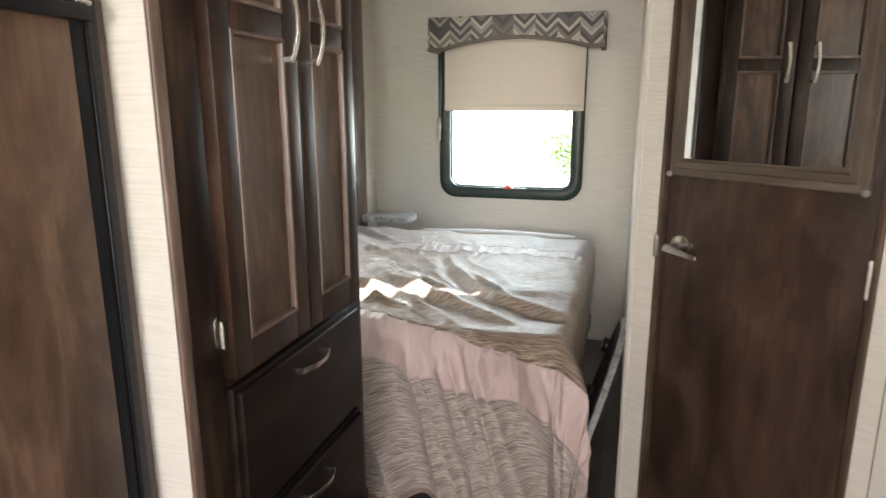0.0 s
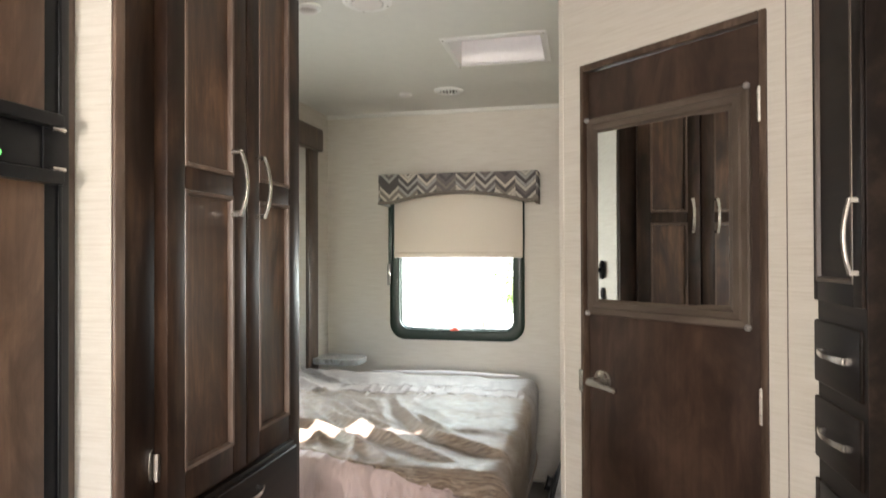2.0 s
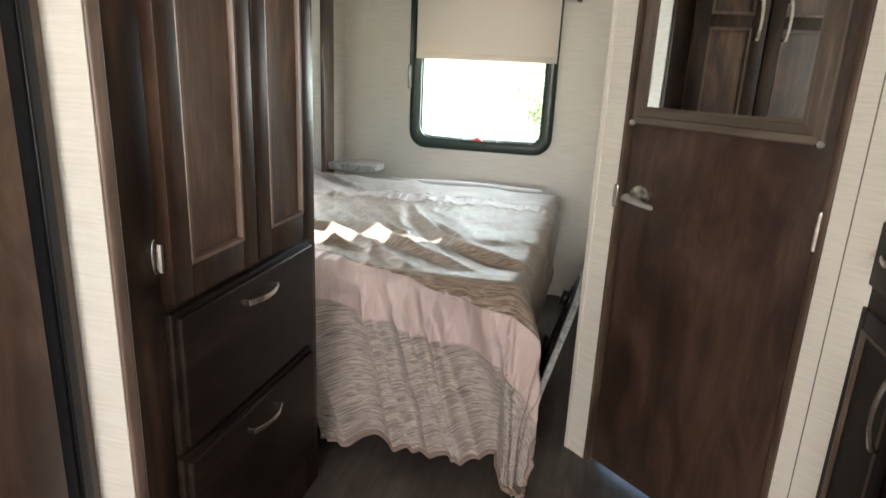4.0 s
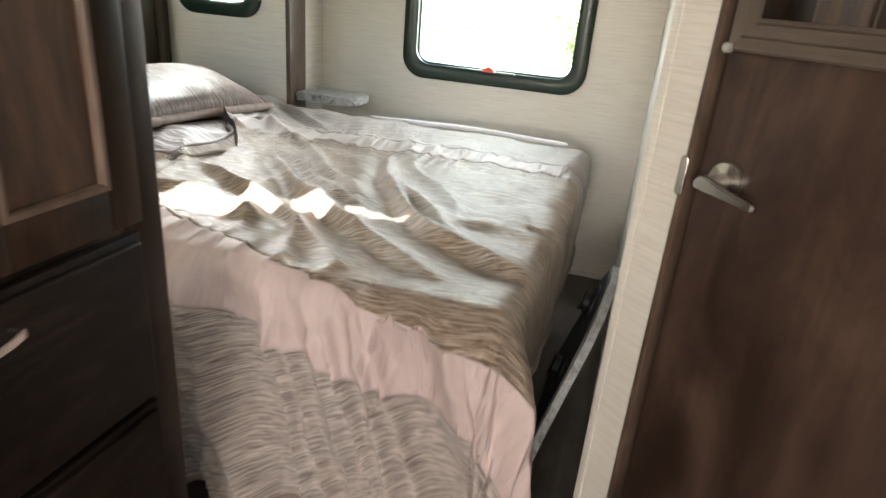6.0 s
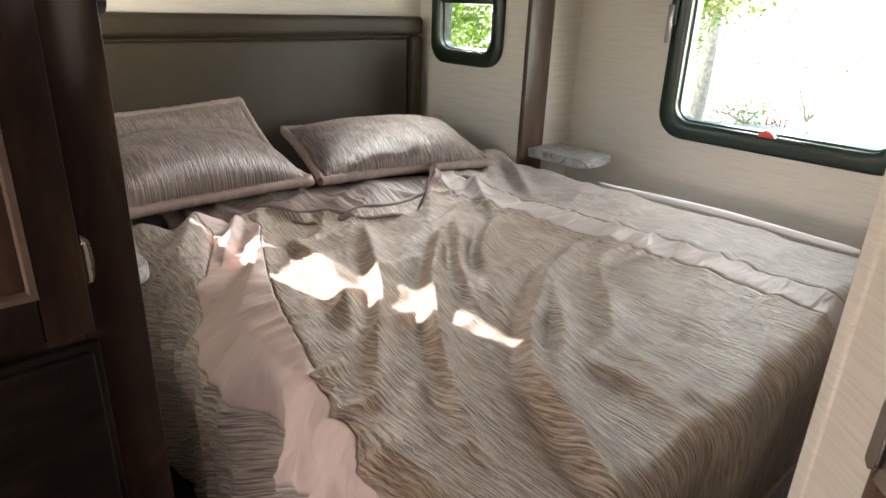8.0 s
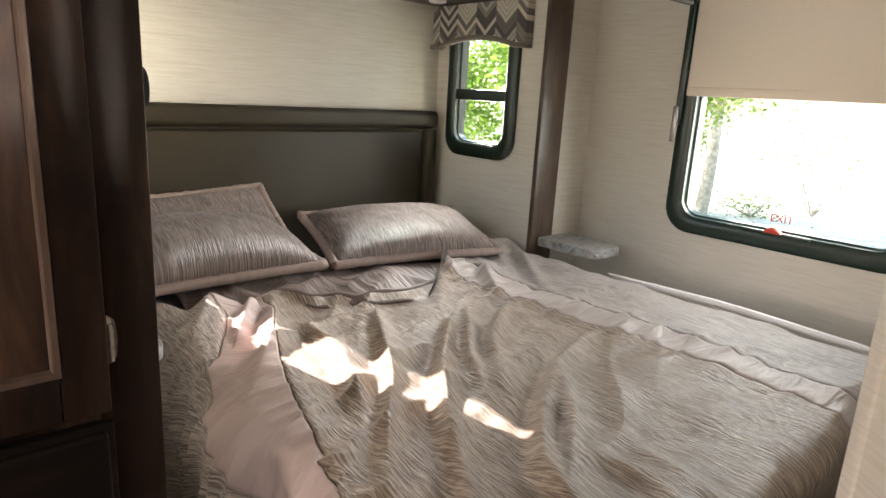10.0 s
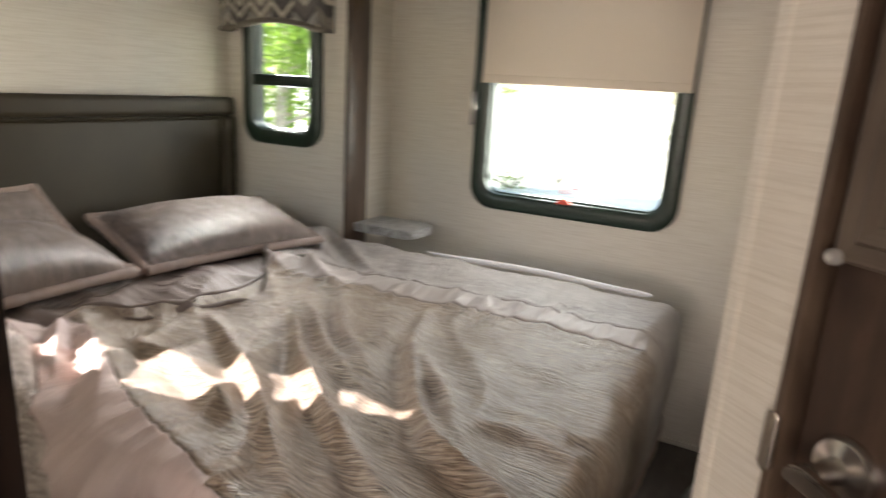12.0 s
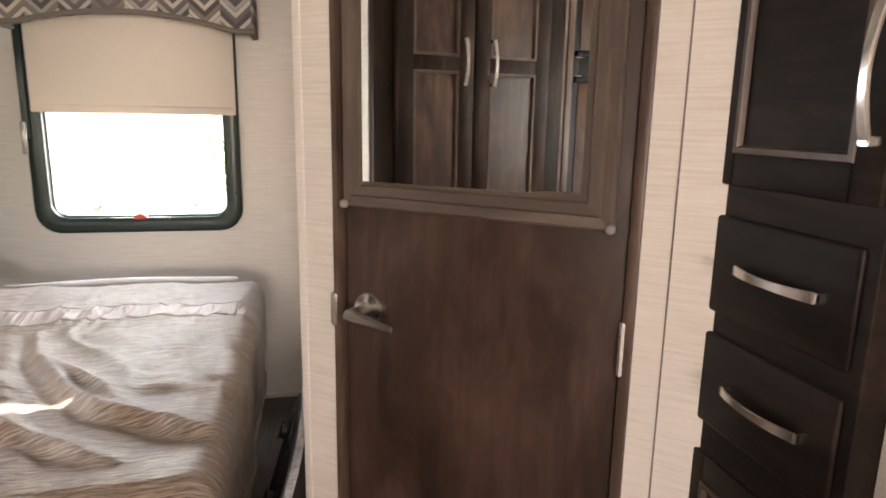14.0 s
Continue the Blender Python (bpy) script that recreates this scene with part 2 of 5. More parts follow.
WOOD_GREY = wood("greyed_frame_wood", (0.070, 0.051, 0.038), (0.110, 0.083, 0.063), (0.150, 0.118, 0.092), 0.5, "x", False)
WOOD_GREY_V = wood("greyed_frame_wood_upright", (0.070, 0.051, 0.038), (0.110, 0.083, 0.063), (0.150, 0.118, 0.092), 0.5, "z", False)
WALL = linen("wall_covering", (0.68, 0.64, 0.57), (0.58, 0.53, 0.455))
CEILING = plain("ceiling_white", (0.72, 0.71, 0.66), 0.6, grain=0.02, scale=25)
WHITE = plain("white_plastic", (0.80, 0.79, 0.76), 0.4, grain=0.02)
BLACK = plain("black_plastic", (0.007, 0.007, 0.008), 0.4, grain=0.2, gloss=0.25)
# black frames; the green glare on them is put into the colour
BLACK_FRAME = plain("black_green_glare_frame", (0.010, 0.024, 0.015), 0.32, grain=0.2)
CHROME = plain("brushed_nickel", (0.63, 0.60, 0.56), 0.24, 1.0, 0.05, 200, 0.03)
STEEL = plain("clear_clip", (0.42, 0.40, 0.38), 0.15, 0.4, 0.05, 200, 0.03)
RED = plain("red_plastic", (0.62, 0.06, 0.03), 0.4)
GREEN_LAMP = lamp_mat("green_display", (0.12, 0.9, 0.15), 0.25)
BADGE = plain("grey_badge", (0.4, 0.4, 0.4), 0.3, 0.6)
FLOOR = wood("dark_vinyl_planks", (0.045, 0.036, 0.03), (0.08, 0.066, 0.056), (0.12, 0.10, 0.088), 0.4, "y", False)
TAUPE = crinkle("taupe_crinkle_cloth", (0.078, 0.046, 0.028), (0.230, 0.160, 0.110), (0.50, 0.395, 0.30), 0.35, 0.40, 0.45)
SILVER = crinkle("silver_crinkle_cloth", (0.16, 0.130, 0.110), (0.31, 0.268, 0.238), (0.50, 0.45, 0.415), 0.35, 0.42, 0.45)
PINK = satin("blush_satin", (0.56, 0.445, 0.415), (0.45, 0.350, 0.320))
# the taupe cloth again, with the light on the hanging side put into the colour
LIT_TAUPE = crinkle("lit_taupe_crinkle_cloth", (0.135, 0.100, 0.080), (0.43, 0.35, 0.30), (0.70, 0.62, 0.555))
PALE = satin("pale_satin", (0.42, 0.37, 0.34), (0.35, 0.305, 0.275))
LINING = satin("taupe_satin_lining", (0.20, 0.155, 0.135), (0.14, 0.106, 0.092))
# darker than the lining: the folded edge's shade is put into the colour
SHADED_HEM = satin("shaded_taupe_hem", (0.085, 0.066, 0.052), (0.055, 0.042, 0.033))
PIPING = satin("piping_cord", (0.36, 0.275, 0.24), (0.22, 0.160, 0.135))
SHEET = plain("white_sheet", (0.72, 0.72, 0.74), 0.8, grain=0.03)
PILLOW = crinkle("pillow_cloth", (0.070, 0.047, 0.037), (0.160, 0.116, 0.096), (0.33, 0.262, 0.228), 0.2, 0.42, 0.35)
LEATHER = leather("bronze_leatherette", (0.042, 0.033, 0.021))
CHEVRON = chevron("chevron_print")
VAL_TRIM = plain("taupe_valance_binding", (0.17, 0.145, 0.12), 0.8, grain=0.1, scale=200)
BLIND = translucent("cream_shade_cloth", (0.74, 0.66, 0.57), 0.25)
DIFFUSER = translucent("milky_skylight", (0.80, 0.75, 0.73), 0.34, 0.5)
MARBLE = speckle("speckled_laminate")
GLASS = glass("window_glass")
MIRROR = mirror_mat("silvered_mirror")
BED_BASE = plain("dark_bed_base", (0.03, 0.024, 0.02), 0.6)
UNDERSIDE = plain("black_board", (0.02, 0.02, 0.021), 0.5)
GRAVEL = plain("pale_gravel", (0.66, 0.64, 0.56), 0.9, grain=0.3, scale=9)
BARK = plain("grey_bark", (0.30, 0.27, 0.22), 0.9, grain=0.4, scale=14, bumpy=0.6)
LEAF = leaf_mat("leaf_green", (0.08, 0.17, 0.018), (0.20, 0.33, 0.05))
LEAF_PALE = leaf_mat("pale_sunlit_leaf", (0.11, 0.18, 0.04), (0.25, 0.33, 0.10))
CHAIR = leather("espresso_leatherette", (0.035, 0.025, 0.02))

# ---------------------------------------------------------------- mesh helpers


def mesh_from(bm, name, mat):
    me = bpy.data.meshes.new(name)
    bm.normal_update()
    bm.to_mesh(me)
    bm.free()
    me.materials.append(mat)
    return me


def smooth(ob, angle=40):
    for p in ob.data.polygons:
        p.use_smooth = True
    ob.data.set_sharp_from_angle(angle=radians(angle))
    return ob


def part(name, bm, mat, parent, label="", soft=True):
    """One mesh under a thing or a part of it."""
    ob = new(name, mesh_from(bm, name, mat))
    ob.parent = parent
    if soft:
        smooth(ob)
    return tagged(ob, label)


def solid(name, bm, mat, label, category, kind="", soft=True, group=""):
    """One mesh as a top-level thing or a piece of the setting."""
    ob = new(name, mesh_from(bm, name, mat))
    if soft:
        smooth(ob)
    return tagged(ob, label, category, group, kind)


def thing(name, m, label, category, group="", kind=""):
    ob = new(name)
    ob.matrix_world = m
    ob.empty_display_size = 0.1
    return tagged(ob, label, category, group, kind)


def box(x0, x1, y0, y1, z0, z1, bevel=0.0, seg=2, bm=None):
    bm = bm or bmesh.new()
    made = bmesh.ops.create_cube(bm, size=1)["verts"]
    for v in made:
        v.co = Vector(((x0 + x1) / 2 + v.co.x * (x1 - x0), (y0 + y1) / 2 + v.co.y * (y1 - y0), (z0 + z1) / 2 + v.co.z * (z1 - z0)))
    if bevel:
        edges = list({e for v in made for e in v.link_edges})
        bmesh.ops.bevel(bm, geom=edges, offset=bevel, segments=seg, affect="EDGES", profile=0.5)
    return bm


def prism(points, a, b, axis="y", bevel=0.0, bm=None):
    """A flat outline in the plane across axis, given depth from a to b."""
    bm = bm or bmesh.new()

    def at(p, q):
        return {"y": (p[0], q, p[1]), "z": (p[0], p[1], q), "x": (q, p[0], p[1])}[axis]
    lo = [bm.verts.new(at(p, a)) for p in points]
    hi = [bm.verts.new(at(p, b)) for p in points]
    k = len(points)
    bm.faces.new(lo)
    bm.faces.new(hi[::-1])
    for i in range(k):
        bm.faces.new((lo[i], hi[i], hi[(i + 1) % k], lo[(i + 1) % k]))
    bmesh.ops.recalc_face_normals(bm, faces=bm.faces)
    if bevel:
        bmesh.ops.bevel(bm, geom=[e for e in bm.edges if e.calc_face_angle(0) > 0.6], offset=bevel, segments=2, affect="EDGES")
    return bm


def rounded(x0, x1, z0, z1, r, seg=7):
    """A rectangle's outline with round corners."""
    pts = []
    for cx, cz, a0 in ((x1 - r, z0 + r, -90), (x1 - r, z1 - r, 0), (x0 + r, z1 - r, 90), (x0 + r, z0 + r, 180)):
        for i in range(seg + 1):
            a = radians(a0 + 90 * i / seg)
            pts.append((cx + r * math.cos(a), cz + r * math.sin(a)))
    return pts


def ring(outer, inner, y0, y1, lip=0.0, bm=None):
    """A frame between two outlines of as many points, from y0 (front) to y1; lip: how far the front's outer rim falls back."""
    bm = bm or bmesh.new()
    k = len(outer)
    rows = [[bm.verts.new((p[0], y, p[1])) for p in pts] for pts, y in
            ((outer, y1), (outer, y0 + lip), ([(o[0] * 0.8 + i[0] * 0.2, o[1] * 0.8 + i[1] * 0.2) for o, i in zip(outer, inner)], y0),
             ([(o[0] * 0.2 + i[0] * 0.8, o[1] * 0.2 + i[1] * 0.8) for o, i in zip(outer, inner)], y0), (inner, y0 + lip), (inner, y1))]
    for a, b in zip(rows, rows[1:] + rows[:1]):
        for i in range(k):
            bm.faces.new((a[i], a[(i + 1) % k], b[(i + 1) % k], b[i]))
    bmesh.ops.recalc_face_normals(bm, faces=bm.faces)
    return bm


def tube(path, radius, sides=8, bm=None, squash=1.0):
    """A round cord along a path; radius may be a list."""
    bm = bm or bmesh.new()
    pts = [Vector(p) for p in path]
    rings = []
    for i, p in enumerate(pts):
        t = (pts[min(i + 1, len(pts) - 1)] - pts[max(i - 1, 0)])
        t = t.normalized() if t.length > 1e-9 else Vector((0, 0, 1))
        up = Vector((0, 0, 1)) if abs(t.z) < 0.9 else Vector((1, 0, 0))
        s = t.cross(up).normalized()
        u = s.cross(t)
        r = radius[i] if isinstance(radius, (list, tuple)) else radius
        rings.append([bm.verts.new(p + s * r * math.cos(2 * math.pi * k / sides) + u * r * squash * math.sin(2 * math.pi * k / sides)) for k in range(sides)])
    for a, b in zip(rings, rings[1:]):
        for k in range(sides):
            bm.faces.new((a[k], a[(k + 1) % sides], b[(k + 1) % sides], b[k]))
    bm.faces.new(rings[0][::-1])
    bm.faces.new(rings[-1])
    bmesh.ops.recalc_face_normals(bm, faces=bm.faces)
    return bm


def lathe(profile, m=None, sides=28, bm=None):
    """A profile of (radius, height) turned about z."""
    bm = bm or bmesh.new()
    m = m or Matrix()
    rings = [[bm.verts.new(m @ Vector((r * math.cos(2 * math.pi * k / sides), r * math.sin(2 * math.pi * k / sides), h))) for k in range(sides)] for r, h in profile]
    for a, b in zip(rings, rings[1:]):
        for k in range(sides):
            bm.faces.new((a[k], a[(k + 1) % sides], b[(k + 1) % sides], b[k]))
    bm.faces.new(rings[0][::-1])
    bm.faces.new(rings[-1])
    bmesh.ops.recalc_face_normals(bm, faces=bm.faces)
    return bm


OUT = pose(0, 0, 0, 90, 0, 0)  # turns z to the front of a face (local -y)

# ---------------------------------------------------------------- setting
CEIL, FRONT, SIDE, RIGHT = 2.14, 3.555, -1.35, 0.112
SLIDE_N, SLIDE_F, SLIDE_BACK, SLIDE_TOP = 1.735, 3.235, -1.948, 1.90
DIAG_TURN = -41.2
DIAG0 = Vector((0.109, 2.0365, 0))
DIAG_WAY = Vector((math.cos(radians(DIAG_TURN)), math.sin(radians(DIAG_TURN)), 0))


def pierced(x0, x1, z0, z1, hx0, hx1, hz0, hz1, y0, y1):
    """A wall in its own plane with one opening through it."""
    bm = bmesh.new()
    box(x0, hx0, y0, y1, z0, z1, bm=bm)
    box(hx1, x1, y0, y1, z0, z1, bm=bm)
    box(hx0, hx1, y0, y1, z0, hz0, bm=bm)
    box(hx0, hx1, y0, y1, hz1, z1, bm=bm)
    return bm


solid("floor", box(SIDE, 1.2, -2.6, FRONT, -0.06, 0.0), FLOOR, "dark grey-brown wood-look vinyl plank floor", "floor", "structure", False)
solid("slide_floor", box(SLIDE_BACK - 0.05, SIDE, SLIDE_N - 0.05, SLIDE_F + 0.05, -0.06, 0.0), FLOOR, "dark vinyl floor of the slide-out under the bed", "floor", "structure", False)
SKY = (-0.35, 0.02, 2.385, 2.712)
bm = bmesh.new()
box(SIDE - 0.05, SKY[0] - 0.013, -2.65, FRONT + 0.05, CEIL, CEIL + 0.05, bm=bm)
box(SKY[1] + 0.013, 1.25, -2.65, FRONT + 0.05, CEIL, CEIL + 0.05, bm=bm)
box(SKY[0] - 0.013, SKY[1] + 0.013, -2.65, SKY[2] - 0.013, CEIL, CEIL + 0.05, bm=bm)
box(SKY[0] - 0.013, SKY[1] + 0.013, SKY[3] + 0.013, FRONT + 0.05, CEIL, CEIL + 0.05, bm=bm)
solid("ceiling", bm, CEILING, "off-white smooth panel ceiling", "ceiling", "structure", False)

solid("wall_front", pierced(SIDE - 0.05, RIGHT + 0.05, -0.06, CEIL, -0.915, -0.175, 0.825, 1.70, FRONT, FRONT + 0.05), WALL,
      "beige linen-print wall covering around the front window", "wall", "structure", False)
bm = bmesh.new()
box(SIDE - 0.05, SIDE, SLIDE_F, FRONT, -0.06, CEIL, bm=bm)
box(SIDE - 0.05, SIDE, SLIDE_N, SLIDE_F, SLIDE_TOP, CEIL, bm=bm)
box(SIDE - 0.05, SIDE, -2.6, SLIDE_N, -0.06, CEIL, bm=bm)
solid("wall_left", bm, WALL, "beige linen-print side wall with the bed slide-out opening", "wall", "structure", False)
solid("wall_slide_far", pierced(SLIDE_BACK, SIDE - 0.05, 0, SLIDE_TOP, -1.825, -1.475, 1.015, 1.575, SLIDE_F, SLIDE_F + 0.045), WALL,
      "beige slide-out end wall with a small window", "wall", "structure", False)
solid("wall_slide_near", pierced(SLIDE_BACK, SIDE - 0.05, 0, SLIDE_TOP, -1.932, -1.435, 1.015, 1.52, SLIDE_N - 0.045, SLIDE_N), WALL,
      "beige slide-out end wall with a small window", "wall", "structure", False)
solid("wall_slide_back", box(SLIDE_BACK - 0.05, SLIDE_BACK, SLIDE_N - 0.05, SLIDE_F + 0.05, 0, SLIDE_TOP), WALL,
      "beige linen-print wall above the headboard", "wall", "structure", False)
solid("ceiling_slide", box(SLIDE_BACK - 0.05, SIDE, SLIDE_N - 0.05, SLIDE_F + 0.05, SLIDE_TOP, SLIDE_TOP + 0.05), CEILING,
      "off-white ceiling of the slide-out", "ceiling", "structure", False)
solid("wall_right", box(RIGHT, RIGHT + 0.05, DIAG0.y + 0.03, FRONT, 0, CEIL), WALL, "beige partition wall beside the foot of the bed", "wall", "structure", False)
DIAG = Matrix.Translation(DIAG0) @ pose(0, 0, 0, 0, 0, DIAG_TURN)
bm = bmesh.new()
box(0, 0.098, 0, 0.05, 0, CEIL, bm=bm)
box(0.660, 0.86, 0, 0.05, 0, CEIL, bm=bm)
box(0.098, 0.662, 0, 0.05, 1.872, CEIL, bm=bm)
wd = solid("wall_diagonal", bm, WALL, "beige linen-print angled wall around the bathroom door", "wall", "structure", False)
wd.matrix_world = DIAG
seam = solid("trim_seam", box(0.713, 0.7155, -0.0012, 0.0, 0, CEIL), VAL_TRIM, "thin dark joint in the wall panel", "trim", "structure", False)
seam.matrix_world = DIAG
edge = solid("trim_corner", box(-0.006, 0.012, -0.004, 0.03, 0, CEIL, 0.002), WALL, "beige edge strip on the wall corner", "trim", "structure")
edge.matrix_world = DIAG
bm = bmesh.new()
box(0.735, 0.785, 0.45, 1.268, 0, CEIL, bm=bm)
box(0.735, 0.785, -0.85, 0.45, 0, 0.95, bm=bm)
box(0.735, 0.785, -0.85, 0.45, 1.7, CEIL, bm=bm)
box(0.735, 0.785, -2.6, -0.85, 0, CEIL, bm=bm)
solid("wall_living_right", bm, WALL, "beige linen-print wall beside the pantry", "wall", "structure", False)
bm = pierced(SIDE, 0.785, -0.06, CEIL, -0.7, 0.5, 0.95, 1.7, -2.65, -2.6)
solid("wall_back", bm, WALL, "beige end wall of the living area with a window", "wall", "structure", False)
bm = bmesh.new()
box(SIDE, RIGHT, FRONT - 0.018, FRONT, CEIL - 0.022, CEIL, 0.004, bm=bm)
solid("trim_ceiling", bm, CEILING, "narrow off-white moulding along the ceiling", "trim", "structure")
solid("baseboard", box(SIDE, RIGHT, FRONT - 0.01, FRONT, 0, 0.022, 0.003), WALL, "narrow beige strip at the foot of the wall", "baseboard", "structure")
# slide-out flange and header
solid("trim_slide_post", box(SIDE, SIDE + 0.022, SLIDE_F - 0.004, SLIDE_F + 0.125, 0, SLIDE_TOP, 0.004), WOOD_TRIM, "dark brown wood upright trim of the slide-out", "trim", "structure")
solid("trim_slide_post_near", box(SIDE, SIDE + 0.022, SLIDE_N - 0.09, SLIDE_N + 0.004, 0, SLIDE_TOP, 0.004), WOOD_TRIM, "dark brown wood upright trim of the slide-out", "trim", "structure")
solid("trim_slide_header", box(SIDE, SIDE + 0.05, SLIDE_N - 0.09, SLIDE_F + 0.14, SLIDE_TOP - 0.01, SLIDE_TOP + 0.12, 0.012, 3), WOOD_TRIM, "dark brown wood header over the slide-out", "trim", "structure")


def window_unit(name, x0, x1, z0, z1, face, label, bar=None, r=0.095, clamp=0.06, depth=0.03):
    """A black framed window with round corners; face: the wall's plane and its turn as a matrix."""
    w = thing(name, face, label, "window", "", "structure")
    outer = rounded(x0, x1, z0, z1, r)
    inner = rounded(x0 + clamp, x1 - clamp, z0 + clamp, z1 - clamp, max(0.012, r - clamp * 0.55))
    part("window_frame", ring(outer, inner, -depth, 0.012, 0.008), BLACK_FRAME, w)
    sash_o = rounded(x0 + clamp * 0.7, x1 - clamp * 0.7, z0 + clamp * 0.7, z1 - clamp * 0.7, r * 0.6)
    sash_i = rounded(x0 + clamp * 1.12, x1 - clamp * 1.12, z0 + clamp * 1.12, z1 - clamp * 1.12, r * 0.5)
    part("sash", ring(sash_o, sash_i, 0.0, 0.04, 0.003), BLACK_FRAME, w)
    if bar:
        part("crossbar", box(x0 + clamp * 0.9, x1 - clamp * 0.9, -0.012, 0.03, bar[0], bar[1], 0.004), BLACK_FRAME, w)
        spans = ((z0 + clamp, bar[0]), (bar[1], z1 - clamp))
    else:
        spans = ((z0 + clamp, z1 - clamp),)
    for a, b in spans:
        g = part("pane", box(x0 + clamp, x1 - clamp, 0.03, 0.034, a, b), GLASS, w, soft=False)
        g.visible_shadow = False
    return w


front = pose(0, FRONT, 0)
win = window_unit("window_1", -0.948, -0.15, 0.79, 1.735, front, "black-framed emergency exit window with rounded corners")
part("track", box(-0.951, -0.928, -0.045, -0.03, 1.17, 1.64, 0.003), BLACK_FRAME, win)
part("clip", box(-0.957, -0.936, -0.05, -0.044, 1.11, 1.235, 0.004), STEEL, win, "pale metal shade clip")
for z in (0.95, 1.04, 1.13):
    part("screw", lathe([(0.004, 0), (0.004, 0.002)], Matrix.Translation((-0.172, -0.03, z)) @ OUT, 8), BLACK, win)
part("latch_bar", box(-0.66, -0.44, -0.042, -0.028, 0.842, 0.854, 0.003), BLACK_FRAME, win)
part("exit_handle", prism([(-0.58, 0.85), (-0.52, 0.85), (-0.53, 0.862), (-0.548, 0.874), (-0.565, 0.866)], -0.056, -0.03, "y", 0.003), RED, win, "red plastic emergency exit latch")


def lettering(name, text, size, m, mat, parent=None, label="", category="", depth=0.0004):
    cu = bpy.data.curves.new(name, "FONT")
    cu.body, cu.size, cu.extrude, cu.align_x = text, size, depth, "CENTER"
    tmp = bpy.data.objects.new(name, cu)
    me = bpy.data.meshes.new_from_object(tmp)
    bpy.data.objects.remove(tmp)
    me.materials.clear()
    me.materials.append(mat)
    ob = new(name, me)
    if parent:
        ob.parent = parent
    ob.matrix_local = m
    return tagged(ob, label, category)


lettering("exit_sign", "EXIT", 0.036, pose(-0.555, 0.026, 0.878, 90, 0, 0), RED, win, "red EXIT lettering on the glass")
slide_face = pose(0, SLIDE_F, 0)
window_unit("window_2", -1.858, -1.458, 0.982, 1.61, slide_face, "narrow black-framed slide-out window with a crossbar", (1.212, 1.256), 0.085, 0.055, 0.025)
window_unit("window_3", 1.415, 1.945, 0.99, 1.54, pose(0, SLIDE_N, 0, 0, 0, 180), "narrow black-framed slide-out window", None, 0.06, 0.035, 0.012)
window_unit("window_4", -0.73, 0.53, 0.92, 1.73, pose(0, -2.6, 0, 0, 0, 180) @ pose(0.2, 0, 0), "wide black-framed living area window, out of view", None)
# assumed window, never in view; the opening for the added light on the right
window_unit("window_5", -0.48, 0.88, 0.92, 1.73, pose(0.735, 0, 0, 0, 0, -90), "wide black-framed living area window, out of view", None)

# ---------------------------------------------------------------- bathroom door on the angled wall
door = thing("door_1", DIAG, "dark brown wood-print bathroom door, closed, with a hung mirror", "door", "", "structure")
part("slab", box(0.112, 0.650, 0.004, 0.036, 0.02, 1.858, 0.002), WOOD_DOOR, door)
part("jamb", box(0.086, 0.099, -0.008, 0.05, 0, 1.885, 0.003), WOOD_TRIM, door)
part("jamb", box(0.652, 0.670, -0.008, 0.05, 0, 1.885, 0.003), WOOD_TRIM, door)
part("head", box(0.099, 0.652, -0.008, 0.05, 1.863, 1.885, 0.003), WOOD_TRIM, door)
# black strip deep in the door gap, standing in for its shade
part("stop", box(0.100, 0.112, 0.03, 0.05, 0.0, 1.864), BLACK, door)


def butt_hinge(z0, z1, x, parent, y=-0.004):
    h = part("hinge", tube([(x, y, z0), (x, y, z1)], 0.0055, 8), CHROME, parent)
    for k in range(4):
        zz = z0 + (z1 - z0) * (k + 0.5) / 4
        part("knuckle", tube([(x, y, zz - 0.009), (x, y, zz + 0.009)], 0.0066, 8), CHROME, h)
    return h


butt_hinge(1.613, 1.70, 0.653, door)
butt_hinge(0.877, 0.966, 0.653, door)
knob = part("door_handle", lathe([(0.033, 0.0), (0.033, 0.004), (0.029, 0.010), (0.014, 0.014), (0.011, 0.036), (0.013, 0.050)],
                                 Matrix.Translation((0.166, 0.004, 0.908)) @ OUT), CHROME, door, "brushed nickel lever handle")
part("lever", prism([(0.146, 0.899), (0.150, 0.914), (0.162, 0.920), (0.176, 0.918), (0.200, 0.911), (0.258, 0.902), (0.258, 0.889), (0.204, 0.894), (0.170, 0.896)], -0.060, -0.046, "y", 0.003), CHROME, knob)
part("strike_plate", prism(rounded(0.082, 0.098, 0.862, 0.932, 0.008, 4), -0.014, -0.006, "y", 0.002), CHROME, door)

mir = thing("wall_mirror", DIAG, "rectangular mirror in a greyed wood frame hung on the bathroom door", "mirror")
MX0, MX1, MZ0, MZ1 = 0.116, 0.629, 1.106, 1.710


